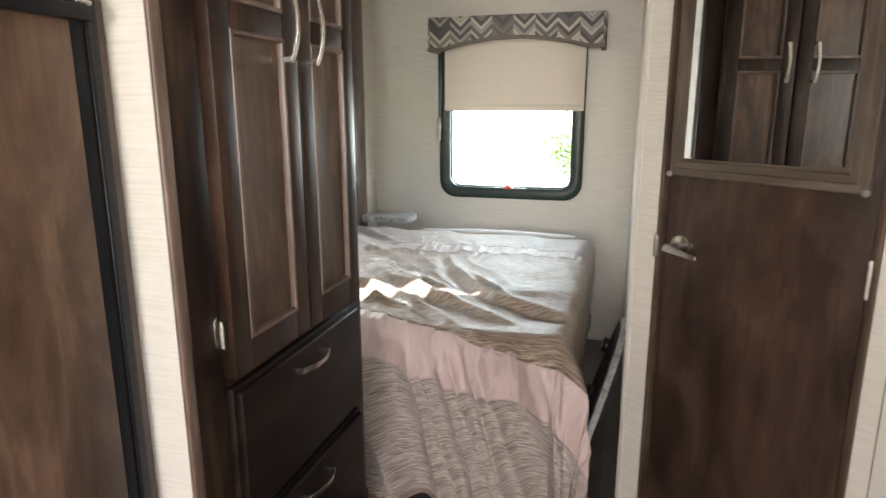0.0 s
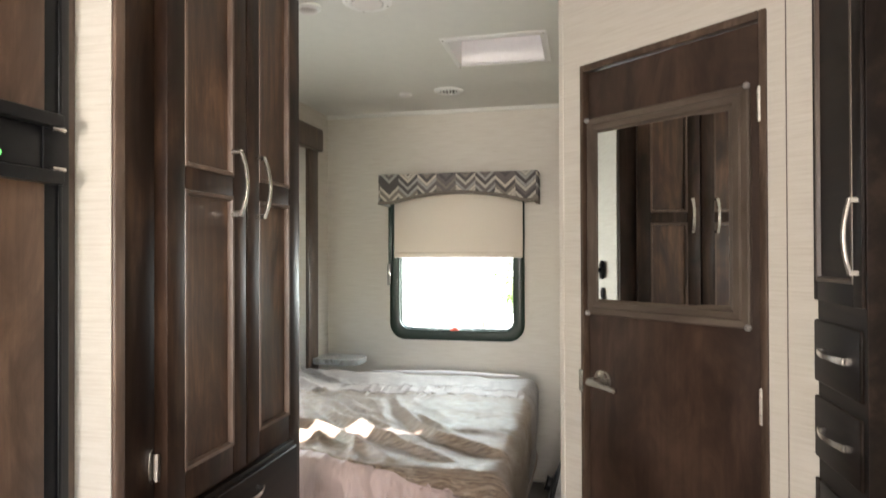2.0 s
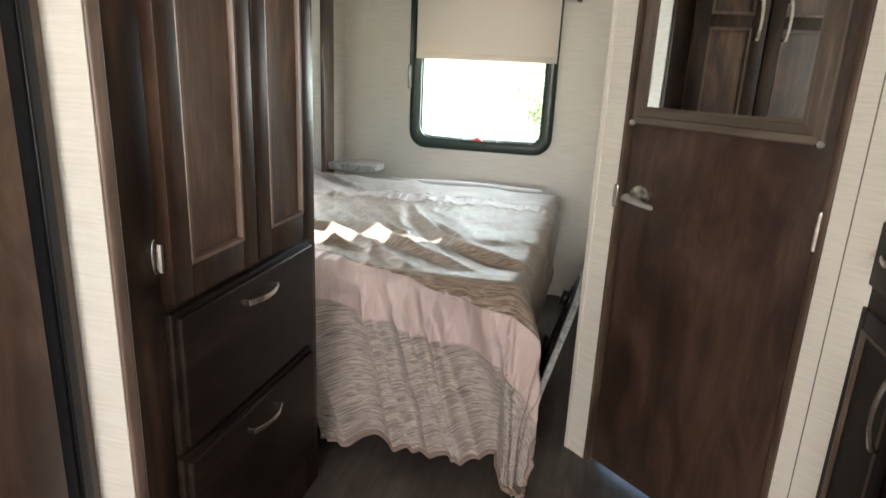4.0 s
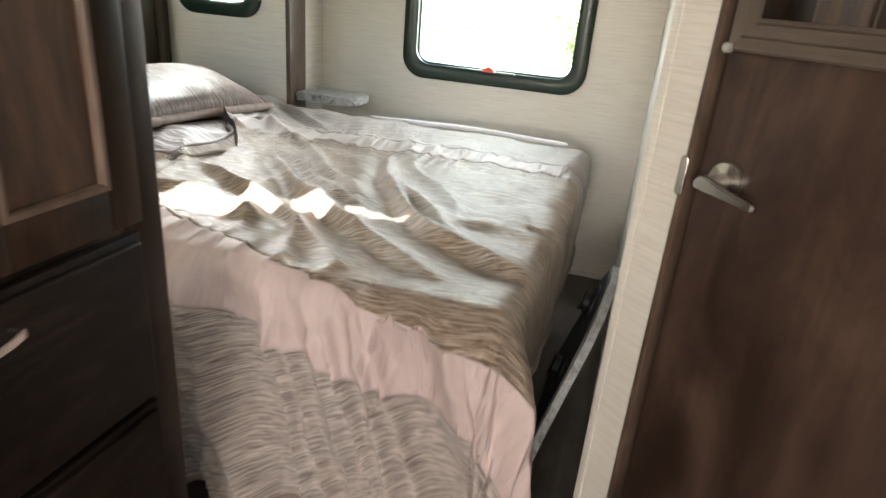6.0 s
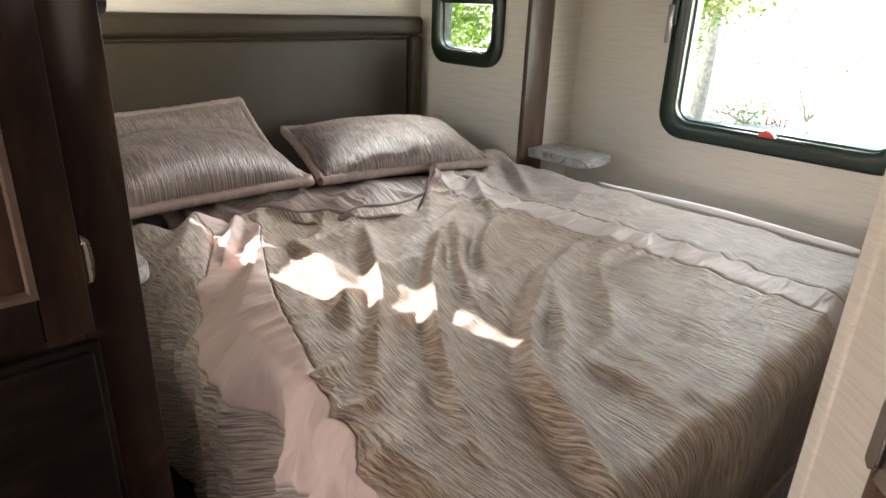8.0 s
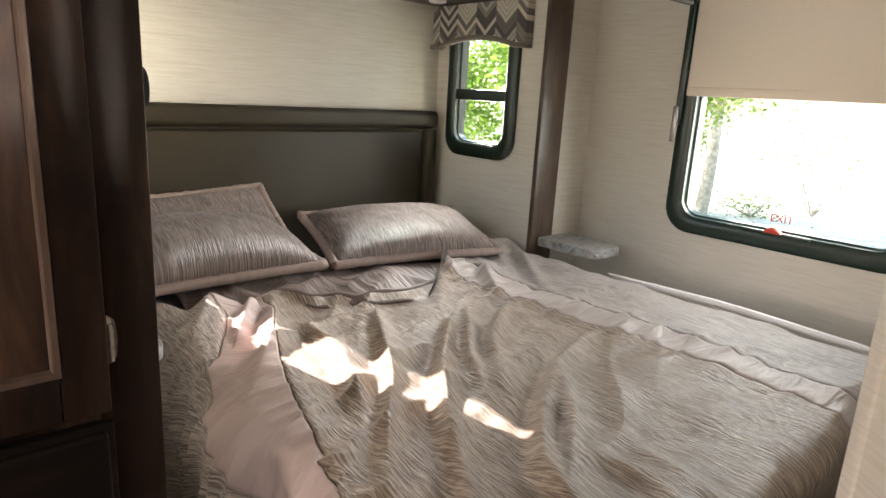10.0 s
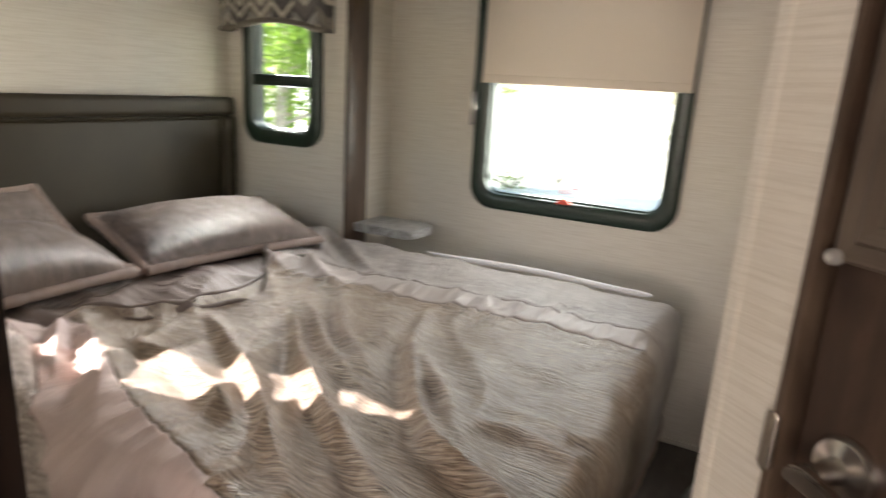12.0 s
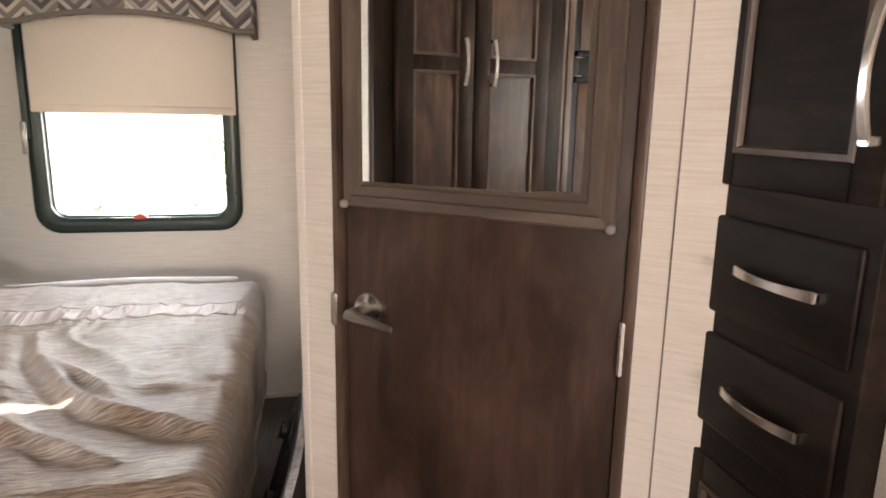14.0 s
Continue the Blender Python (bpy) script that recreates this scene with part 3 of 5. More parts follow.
def mitre(parent, a, b, inward, width, mat, nm="frame"):
    """One moulded, mitred frame side from a to b in the mirror's plane."""
    a, b, inward = Vector(a), Vector(b), Vector(inward)
    along = (b - a).normalized()
    prof = [(0.0, 0.0), (0.0, 0.012), (0.004, 0.016), (0.020, 0.014), (0.024, 0.019), (0.040, 0.018), (0.044, 0.011), (width, 0.008), (width, 0.0)]
    bm = bmesh.new()
    r0 = [bm.verts.new((*(a + inward * q + along * q)[:1], 0.003 - h, (a + inward * q + along * q)[1])) for q, h in prof]
    r1 = [bm.verts.new(((b + inward * q - along * q)[0], 0.003 - h, (b + inward * q - along * q)[1])) for q, h in prof]
    for i in range(len(prof)):
        j = (i + 1) % len(prof)
        bm.faces.new((r0[i], r0[j], r1[j], r1[i]))
    bm.faces.new(r0)
    bm.faces.new(r1[::-1])
    bmesh.ops.recalc_face_normals(bm, faces=bm.faces)
    return part(nm, bm, mat, parent)


mitre(mir, (MX0, MZ0), (MX1, MZ0), (0, 1), 0.055, WOOD_GREY)
mitre(mir, (MX1, MZ1), (MX0, MZ1), (0, -1), 0.055, WOOD_GREY)
mitre(mir, (MX0, MZ1), (MX0, MZ0), (1, 0), 0.055, WOOD_GREY_V)
mitre(mir, (MX1, MZ0), (MX1, MZ1), (-1, 0), 0.055, WOOD_GREY_V)
gl = part("glass", box(-0.2065, 0.2065, -0.004, 0.001, MZ0 + 0.05, MZ1 - 0.05), MIRROR, mir, "silvered mirror glass", False)
gl.matrix_local = pose((MX0 + MX1) / 2, -0.006, 0, 0, 0, 1.95)
for x in (MX0 + 0.004, MX1 - 0.004):
    for z in (MZ0 + 0.004, MZ1 - 0.004):
        part("clip", lathe([(0.0075, 0), (0.009, 0.006), (0.008, 0.012), (0.004, 0.016)], Matrix.Translation((x, -0.006, z)) @ OUT, 14), STEEL, mir, "clear round mirror clip")

# ---------------------------------------------------------------- cabinets


def pull(parent, m, length, rise=0.030, name="handle"):
    """A flat, bowed metal pull along local x, standing off towards -y."""
    bm = bmesh.new()
    k = 12
    rows = []
    for i in range(k + 1):
        s = i / k
        x = (s - 0.5) * length
        d = rise * (1 - (2 * s - 1) ** 2 * 0.42) - 0.001
        half = 0.0055 + 0.0015 * abs(2 * s - 1)
        rows.append([bm.verts.new(m @ Vector(c)) for c in ((x, -d, -half), (x, -d, half), (x, -d + 0.006, half), (x, -d + 0.006, -half))])
    for a, b in zip(rows, rows[1:]):
        for j in range(4):
            bm.faces.new((a[j], a[(j + 1) % 4], b[(j + 1) % 4], b[j]))
    bm.faces.new(rows[0])
    bm.faces.new(rows[-1][::-1])
    for s in (-1, 1):
        c = [(s * length / 2 - s * 0.010, 0.0), (s * length / 2, 0.0), (s * length / 2, -rise * 0.60), (s * length / 2 - s * 0.010, -rise * 0.60)]
        lo = [bm.verts.new(m @ Vector((x, y, -0.007))) for x, y in c]
        hi = [bm.verts.new(m @ Vector((x, y, 0.007))) for x, y in c]
        bm.faces.new(lo)
        bm.faces.new(hi[::-1])
        for j in range(4):
            bm.faces.new((lo[j], hi[j], hi[(j + 1) % 4], lo[(j + 1) % 4]))
    bmesh.ops.recalc_face_normals(bm, faces=bm.faces)
    bmesh.ops.bevel(bm, geom=[e for e in bm.edges if e.calc_face_angle(0) > 0.8], offset=0.0015, segments=2, affect="EDGES")
    return part(name, bm, CHROME, parent, "brushed nickel bowed pull")


UPRIGHT = pose(0, 0, 0, 0, 90, 0)


def bead(x0, x1, z0, z1, y, w=0.012):
    """The stepped moulding inside a frame-and-panel door."""
    o = [(x0, z0), (x1, z0), (x1, z1), (x0, z1)]
    i = [(x0 + w, z0 + w), (x1 - w, z0 + w), (x1 - w, z1 - w), (x0 + w, z1 - w)]
    return ring(o, i, y, y + 0.012, 0.006)


def panel_door(parent, x0, x1, z0, z1, rails, stile=0.062, thick=0.020, mats=(WOOD, WARD_PANEL), name="door"):
    """A frame-and-panel door, its front at local y = -thick; rails: heights (z0, z1) of the cross rails between top and bottom."""
    d = part(name, box(x0, x0 + stile, -thick, 0, z0, z1, 0.003), mats[0], parent)
    part("stile", box(x1 - stile, x1, -thick, 0, z0, z1, 0.003), mats[0], d)
    cuts = [(z0, z0 + stile * 1.15)] + list(rails) + [(z1 - stile, z1)]
    for a, b in cuts:
        part("rail", box(x0 + stile, x1 - stile, -thick, 0, a, b, 0.003), mats[0], d)
    for (_, a), (b, _) in zip(cuts, cuts[1:]):
        part("moulding", bead(x0 + stile - 0.004, x1 - stile + 0.004, a - 0.004, b + 0.004, -thick - 0.002), WOOD_MOULD if mats[0] is WOOD else WOOD_TRIM, d)
        part("panel", box(x0 + stile + 0.006, x1 - stile - 0.006, -thick + 0.010, -0.002, a + 0.006, b - 0.006), mats[1], d, soft=False)
    return d


def slab_drawer(parent, x0, x1, z0, z1, thick=0.020, mat=WOOD_DRAWER, name="drawer"):
    """A drawer front with a stepped, rounded rim."""
    d = part(name, box(x0, x1, -thick * 0.55, 0, z0, z1, 0.003), mat, parent, "espresso drawer front")
    part("field", box(x0 + 0.010, x1 - 0.010, -thick, -thick * 0.5, z0 + 0.010, z1 - 0.010, 0.005, 3), mat, d)
    return d


WF = 0.89  # near end of the wardrobe
ward = thing("wardrobe", pose(-0.622, WF, 0, 0, 0, 90), "tall dark-stained wood wardrobe with two doors above two drawers", "wardrobe")
WL = 0.735
part("body", box(0.03, WL - 0.002, 0.02, 0.70, 0.0, CEIL - 0.004), WOOD_DRAWER, ward, soft=False)
part("side_panel", box(-0.004, 0.03, -0.001, 0.70, 0.0, CEIL - 0.004, 0.0), WALL, ward, "beige linen-print end panel", False)
part("end_panel", box(WL - 0.002, WL + 0.006, 0.045, 0.70, 0.0, CEIL - 0.004, 0.0), WALL, ward, "beige linen-print end panel", False)
part("corner_moulding", box(-0.005, 0.022, -0.010, -0.0015, 0.0, CEIL - 0.004, 0.004, 3), WOOD_MOULD, ward)
part("stile", box(0.0305, 0.118, 0.0, 0.02, 0.0, CEIL - 0.004, 0.002), WOOD, ward)
part("stile", box(WL - 0.075, WL + 0.004, 0.0, 0.045, 0.0, CEIL - 0.004, 0.003), WOOD, ward)
for z0, z1 in ((0.775, 0.815), (0.47, 0.50), (0.0, 0.14), (2.05, CEIL - 0.004)):
    part("rail", box(0.118, WL - 0.075, 0.0, 0.02, z0, z1, 0.001), WOOD, ward)
DT = 0.030
d1 = panel_door(ward, 0.108, 0.394, 0.803, 2.085, [(1.423, 1.474)], 0.056, DT)
d2 = panel_door(ward, 0.400, 0.668, 0.803, 2.085, [(1.423, 1.474)], 0.056, DT)
pull(d1, Matrix.Translation((0.334, -DT, 1.455)) @ UPRIGHT, 0.150, 0.042)
pull(d2, Matrix.Translation((0.440, -DT, 1.455)) @ UPRIGHT, 0.150, 0.042)


def leaf_hinge(parent, x, z, side):
    """A face-frame hinge: an oval leaf on the frame and a barrel beside the door."""
    h = part("hinge", tube([(x, -0.012, z - 0.026), (x, -0.012, z + 0.026)], 0.006, 8), CHROME, parent)
    part("leaf", prism([(x, z - 0.036), (x + side * 0.010, z - 0.026), (x + side * 0.013, z), (x + side * 0.010, z + 0.026), (x, z + 0.036)], -0.004, -0.0005, "y", 0.001), CHROME, h)
    for k in (-0.014, 0.0, 0.014):
        part("knuckle", tube([(x, -0.012, z + k - 0.005), (x, -0.012, z + k + 0.005)], 0.0072, 8), CHROME, h)
    return h


for z in (0.893, 1.97):
    leaf_hinge(ward, 0.102, z, -1)
    leaf_hinge(ward, 0.674, z, 1)
for z0, z1, zh in ((0.490, 0.782, 0.735), (0.15, 0.476, 0.425)):
    dr = slab_drawer(ward, 0.110, 0.672, z0, z1, DT)
    pull(dr, Matrix.Translation((0.378, -DT, zh)), 0.128, 0.036)

fr = thing("refrigerator", pose(-0.693, 0.885, 0, 0, 0, 90), "built-in refrigerator with brown wood-print doors and black trim", "refrigerator")
part("body", box(-0.64, -0.02, 0.02, 0.60, 0.02, 1.98), BLACK, fr, soft=False)
part("filler", box(-0.023, -0.001, -0.001, 0.02, 0.0, CEIL - 0.004, 0.002), WOOD_TRIM, fr)
part("side_trim", box(-0.076, -0.023, -0.010, 0.03, 0.10, 1.98, 0.003), BLACK, fr, "black door edge trim")
for z0, z1 in ((0.14, 1.418), (1.525, 1.94)):
    dd = part("door", box(-0.61, -0.076, -0.012, 0.02, z0, z1, 0.002), WOOD_PANEL, fr)
    part("edge_strip", box(-0.050, -0.042, -0.015, -0.011, z0, z1, 0.002), BLACK, dd)
lt = part("control_panel", box(-0.61, -0.046, -0.006, 0.02, 1.420, 1.523, 0.002), BLACK, fr)
part("grip", box(-0.60, -0.052, -0.030, -0.006, 1.412, 1.434, 0.004), BLACK, lt)
part("grip", box(-0.60, -0.052, -0.030, -0.006, 1.506, 1.528, 0.004), BLACK, lt)
for z in (1.437, 1.503):
    part("pin", tube([(-0.075, -0.024, z), (-0.048, -0.024, z)], 0.004, 8), CHROME, lt)
part("display", prism(rounded(-0.185, -0.152, 1.447, 1.457, 0.004, 3), -0.009, -0.005), GREEN_LAMP, lt, "small green lit display")
part("badge", box(-0.30, -0.22, -0.009, -0.005, 1.449, 1.459, 0.002), BADGE, lt, "grey badge")

pan = thing("pantry_cabinet", pose(0.71, 1.553, 0, 0, 0, -90), "tall narrow espresso wood pantry with doors and two drawers", "cabinet")
part("body", box(-0.002, 0.283, -0.0135, 0.30, 0.0, CEIL - 0.004, 0.002), WOOD_DRAWER, pan, soft=False)
part("stile", box(-0.0025, 0.0065, -0.0145, -0.001, 0.0, CEIL - 0.006, 0.002), WOOD_DRAWER, pan)
ESP = (WOOD_DRAWER, WOOD)
up = panel_door(pan, 0.004, 0.276, 1.188, 2.09, [], 0.040, 0.020, ESP)
pull(up, Matrix.Translation((0.262, -0.020, 1.325)) @ UPRIGHT, 0.150)
for z0, z1 in ((0.995, 1.155), (0.825, 0.984)):
    dr = slab_drawer(pan, 0.004, 0.276, z0, z1)
    pull(dr, Matrix.Translation((0.160, -0.020, (z0 + z1) / 2 + 0.005)), 0.142)
low = panel_door(pan, 0.004, 0.276, 0.12, 0.788, [], 0.046, 0.020, ESP)
pull(low, Matrix.Translation((0.236, -0.020, 0.64)) @ UPRIGHT, 0.150)

bench = thing("bench_seat", pose(0, 0, 0), "dark brown leatherette bench end beside the pantry", "bench")
part("side", box(0.635, 0.733, 0.72, 1.17, 0.0, 0.735, 0.04, 4), CHAIR, bench)
part("welt", tube([(0.640, 1.10, 0.05), (0.634, 1.10, 0.35), (0.640, 1.10, 0.69)], 0.004, 6), CHAIR, bench)

lamp = thing("reading_lamp", pose(-0.885, 1.639, 1.215, 0, 0, 180), "black oval wall reading lamp on the wardrobe end", "wall lamp")
part("back_plate", prism(rounded(-0.032, 0.032, -0.045, 0.045, 0.030, 6), -0.014, 0.0, "y", 0.003), BLACK, lamp)
part("head", lathe([(0.012, 0), (0.012, 0.016), (0.028, 0.022), (0.038, 0.040), (0.034, 0.052), (0.02, 0.056)], Matrix.Translation((0, -0.012, 0)) @ OUT, 20), BLACK, lamp)
sw = thing("light_switch", pose(-0.885, 1.639, 1.10, 0, 0, 180), "small black switch plate on the wardrobe end", "switch")
part("plate", box(-0.02, 0.02, -0.008, 0, -0.03, 0.03, 0.003), BLACK, sw)
part("rocker", box(-0.010, 0.010, -0.013, -0.007, -0.016, 0.016, 0.002), BLACK, sw)

# overhead cabinet above the headboard
oh = thing("overhead_cabinet", pose(-1.45, SLIDE_N + 0.003, 0, 0, 0, 90), "dark brown wood overhead cabinet above the headboard", "cabinet")
OW = SLIDE_F - SLIDE_N - 0.006
part("body", box(0, OW, 0.018, 0.495, 1.592, SLIDE_TOP - 0.003, 0.003), WOOD_TRIM, oh)
for k in range(3):
    panel_door(oh, 0.01 + k * OW / 3, OW / 3 - 0.01 + k * OW / 3, 1.61, SLIDE_TOP - 0.02, [], 0.05, 0.0)
pk = thing("puck_light", pose(-1.80, 3.09, 1.592, 180, 0, 0), "small round white puck light under the overhead cabinet", "ceiling light")
part("bezel", lathe([(0.034, 0), (0.036, 0.006), (0.028, 0.011), (0.026, 0.009)], None, 24), WHITE, pk)
part("lens", lathe([(0.025, 0.004), (0.024, 0.012), (0.012, 0.015)], None, 20), DIFFUSER, pk)

# ---------------------------------------------------------------- headboard, bed, bedding
hb = thing("headboard", pose(SLIDE_BACK + 0.002, SLIDE_N + 0.03, 0, 0, 0, 90), "padded bronze leatherette headboard with a rolled border", "headboard")
HW = 1.435
part("backing", box(0, HW, -0.030, 0, 0.30, 1.140, 0.008, 3), LEATHER, hb)
part("centre_panel", box(0.068, HW - 0.068, -0.048, -0.028, 0.30, 1.074, 0.014, 4), LEATHER, hb)


part("top_roll", box(0.0, HW, -0.068, -0.028, 1.084, 1.156, 0.020, 4), LEATHER, hb)
part("side_roll", box(0.0, 0.062, -0.064, -0.028, 0.30, 1.082, 0.018, 4), LEATHER, hb)
part("side_roll", box(HW - 0.062, HW, -0.064, -0.028, 0.30, 1.082, 0.018, 4), LEATHER, hb)
part("welt", tube([(0.066, -0.050, 0.30), (0.066, -0.050, 1.076), (HW - 0.066, -0.050, 1.076), (HW - 0.066, -0.050, 0.30)], 0.005, 6), LEATHER, hb)

BX0, BX1, BY0, BY1, BTOP = -1.855, -0.10, 1.868, 3.215, 0.585
bed = thing("bed", pose(0, 0, 0), "queen bed on a dark platform base in the slide-out", "bed")
part("base", box(BX0, -0.24, 1.93, 3.16, 0.0, 0.34, 0.01), BED_BASE, bed)
part("mattress", box(BX0, BX1 - 0.015, BY0 + 0.015, BY1 - 0.012, 0.34, BTOP - 0.012, 0.06, 4), SHEET, bed, "white mattress")

HEAD_U = -1.46
CF, CN = BX1, BY0           # foot and near edges of the bed's top
FOLDS = []                  # long soft ridges: legs of the line, height, width


def ridge(h, w, *pts):
    legs, run = [], 0.0
    for (ax, ay), (bx, by) in zip(pts, pts[1:]):
        d = math.hypot(bx - ax, by - ay)
        legs.append((ax, ay, (bx - ax) / d, (by - ay) / d, d, run))
        run += d
    xs, ys = [p[0] for p in pts], [p[1] for p in pts]
    FOLDS.append((legs, run, h, w, min(xs) - 0.16, max(xs) + 0.16, min(ys) - 0.16, max(ys) + 0.16))


# finger-like ridges down the middle of the bed
ridge(0.046, 0.024, (-1.10, 2.34), (-0.73, 2.12), (-0.56, 1.99), (-0.44, 1.90))
ridge(0.052, 0.025, (-0.93, 2.47), (-0.72, 2.25), (-0.53, 2.10), (-0.27, 1.94))
ridge(0.040, 0.020, (-0.97, 2.56), (-0.72, 2.34), (-0.57, 2.24))
ridge(0.042, 0.022, (-0.94, 2.69), (-0.76, 2.45), (-0.57, 2.29))
ridge(0.046, 0.027, (-0.66, 2.70), (-0.57, 2.47), (-0.42, 2.24), (-0.33, 2.14), (-0.08, 2.02))
ridge(0.034, 0.020, (-0.50, 2.41), (-0.38, 2.29), (-0.30, 2.17))
# low swells at the foot corner
ridge(0.020, 0.032, (-0.33, 2.24), (-0.19, 2.26), (-0.05, 2.21))
ridge(0.018, 0.030, (-0.29, 2.34), (-0.13, 2.30), (-0.05, 2.34))
ridge(0.020, 0.032, (-0.27, 2.15), (-0.14, 2.04), (-0.02, 1.99))
ridge(0.012, 0.045, (-0.40, 2.56), (-0.10, 2.52))
# bunched cloth at the head end
ridge(0.046, 0.028, (-1.09, 2.12), (-0.90, 2.10), (-0.64, 2.00))
ridge(0.052, 0.032, (-1.42, 2.18), (-1.05, 2.01), (-0.88, 1.88))
ridge(0.045, 0.036, (-1.44, 2.02), (-1.27, 1.93), (-1.14, 1.84))
ridge(0.060, 0.022, (-1.33, 2.10), (-1.22, 2.02), (-1.12, 1.95))
ridge(0.036, 0.024, (-1.36, 2.97), (-1.15, 2.82), (-0.96, 2.70))
ridge(0.030, 0.022, (-1.42, 3.12), (-1.23, 2.97))
ridge(0.030, 0.024, (-1.36, 3.18), (-0.98, 2.90))
ridge(0.040, 0.026, (-1.36, 2.52), (-1.10, 2.30))
ridge(0.030, 0.022, (-1.22, 2.68), (-1.02, 2.50))
ridge(0.026, 0.022, (-1.30, 2.36), (-1.12, 2.20))


def fold_height(x, y):
    z = 0.0
    for legs, run, h, w, xa, xb, ya, yb in FOLDS:
        if not (xa < x < xb and ya < y < yb):
            continue
        best = None
        for ax, ay, dx, dy, d, at in legs:
            s = (x - ax) * dx + (y - ay) * dy
            q = max(0.0, min(d, s))
            dist = math.hypot(x - ax - dx * q, y - ay - dy * q)
            if best is None or dist < best[0]:
                best = (dist, (x - ax) * dy - (y - ay) * dx, (at + q) / run)
        dist, side, q = best
        k = w * (0.75 if side > 0 else 1.15) * (1 + 0.25 * noise.noise((q * 4, h * 90, 0.5)))
        prof = math.exp(-(dist / k) ** 1.5) - (0.28 * math.exp(-((dist - 1.9 * k) / k) ** 2) if side > 0 else 0.0)
        z += 0.70 * h * prof * (0.12 + 0.88 * math.sin(math.pi * min(1.0, max(0.0, q * 0.85 + 0.1))))
    # small creases: across the bed at the head, slanting to the foot corner further down
    foot = max(0.0, min(1.0, (x + 0.62) / 0.45))
    turn = radians(-64)
    q = x * math.cos(turn) + y * math.sin(turn)
    s = -x * math.sin(turn) + y * math.cos(turn) + 0.05 * noise.noise((x * 3.1, y * 3.1, 2.2))
    quiet = 1.0 if y < 2.62 else max(0.55, 1 - (y - 2.62) / 0.2)
    r1 = 1 - abs(noise.noise((s * 6.0, q * 1.5, 5.0)))
    r2 = 1 - abs(noise.noise((s * 17.0, q * 3.4, 11.0)))
    edge = max(0.0, min(1.0, (y - 1.86) / 0.12))
    z += edge * quiet * (0.013 * r1 ** 4 + 0.0028 * r2 ** 3) * (1 - 0.75 * foot)
    return z


def seam_skew(u):
    """How far the quilt's bands swing towards the far side near the pillows."""
    return 0.27 * max(0.0, min(1.0, (-0.25 - u) / 1.05)) ** 1.5


HEAD_LINE = ((1.20, -1.46), (1.80, -1.44), (1.95, -1.36), (2.08, -1.33), (2.15, -1.34), (2.24, -1.26), (2.36, -1.20), (2.50, -1.17), (2.62, -1.19), (2.74, -1.27), (2.86, -1.39), (2.96, -1.46), (3.30, -1.47))


def head_edge(y):
    """Where the quilt's turned-back head edge lies along the bed."""
    for (a, p), (b, q) in zip(HEAD_LINE, HEAD_LINE[1:]):
        if y <= b:
            k = max(0.0, (y - a) / (b - a))
            k = k * k * (3 - 2 * k)
            return p + (q - p) * k + 0.008 * noise.noise((y * 14, 2.0, 0.3))
    return HEAD_LINE[-1][1]


def puckers(u, v):
    """Small gathers that run out from the seams of the satin bands."""
    z = 0.0
    for k, line in enumerate(seam_lines(u)):
        d = abs(v - line)
        if d < 0.13:
            slant = u + 0.25 * (v - line)
            g = (1 - abs(noise.noise((slant * 13, k * 3.0, 1.7)))) ** 4 * 0.011 + (1 - abs(noise.noise((slant * 31, k * 5.0, 6.2)))) ** 3 * 0.004
            z += g * math.exp(-(d / 0.055) ** 1.5)
    return z


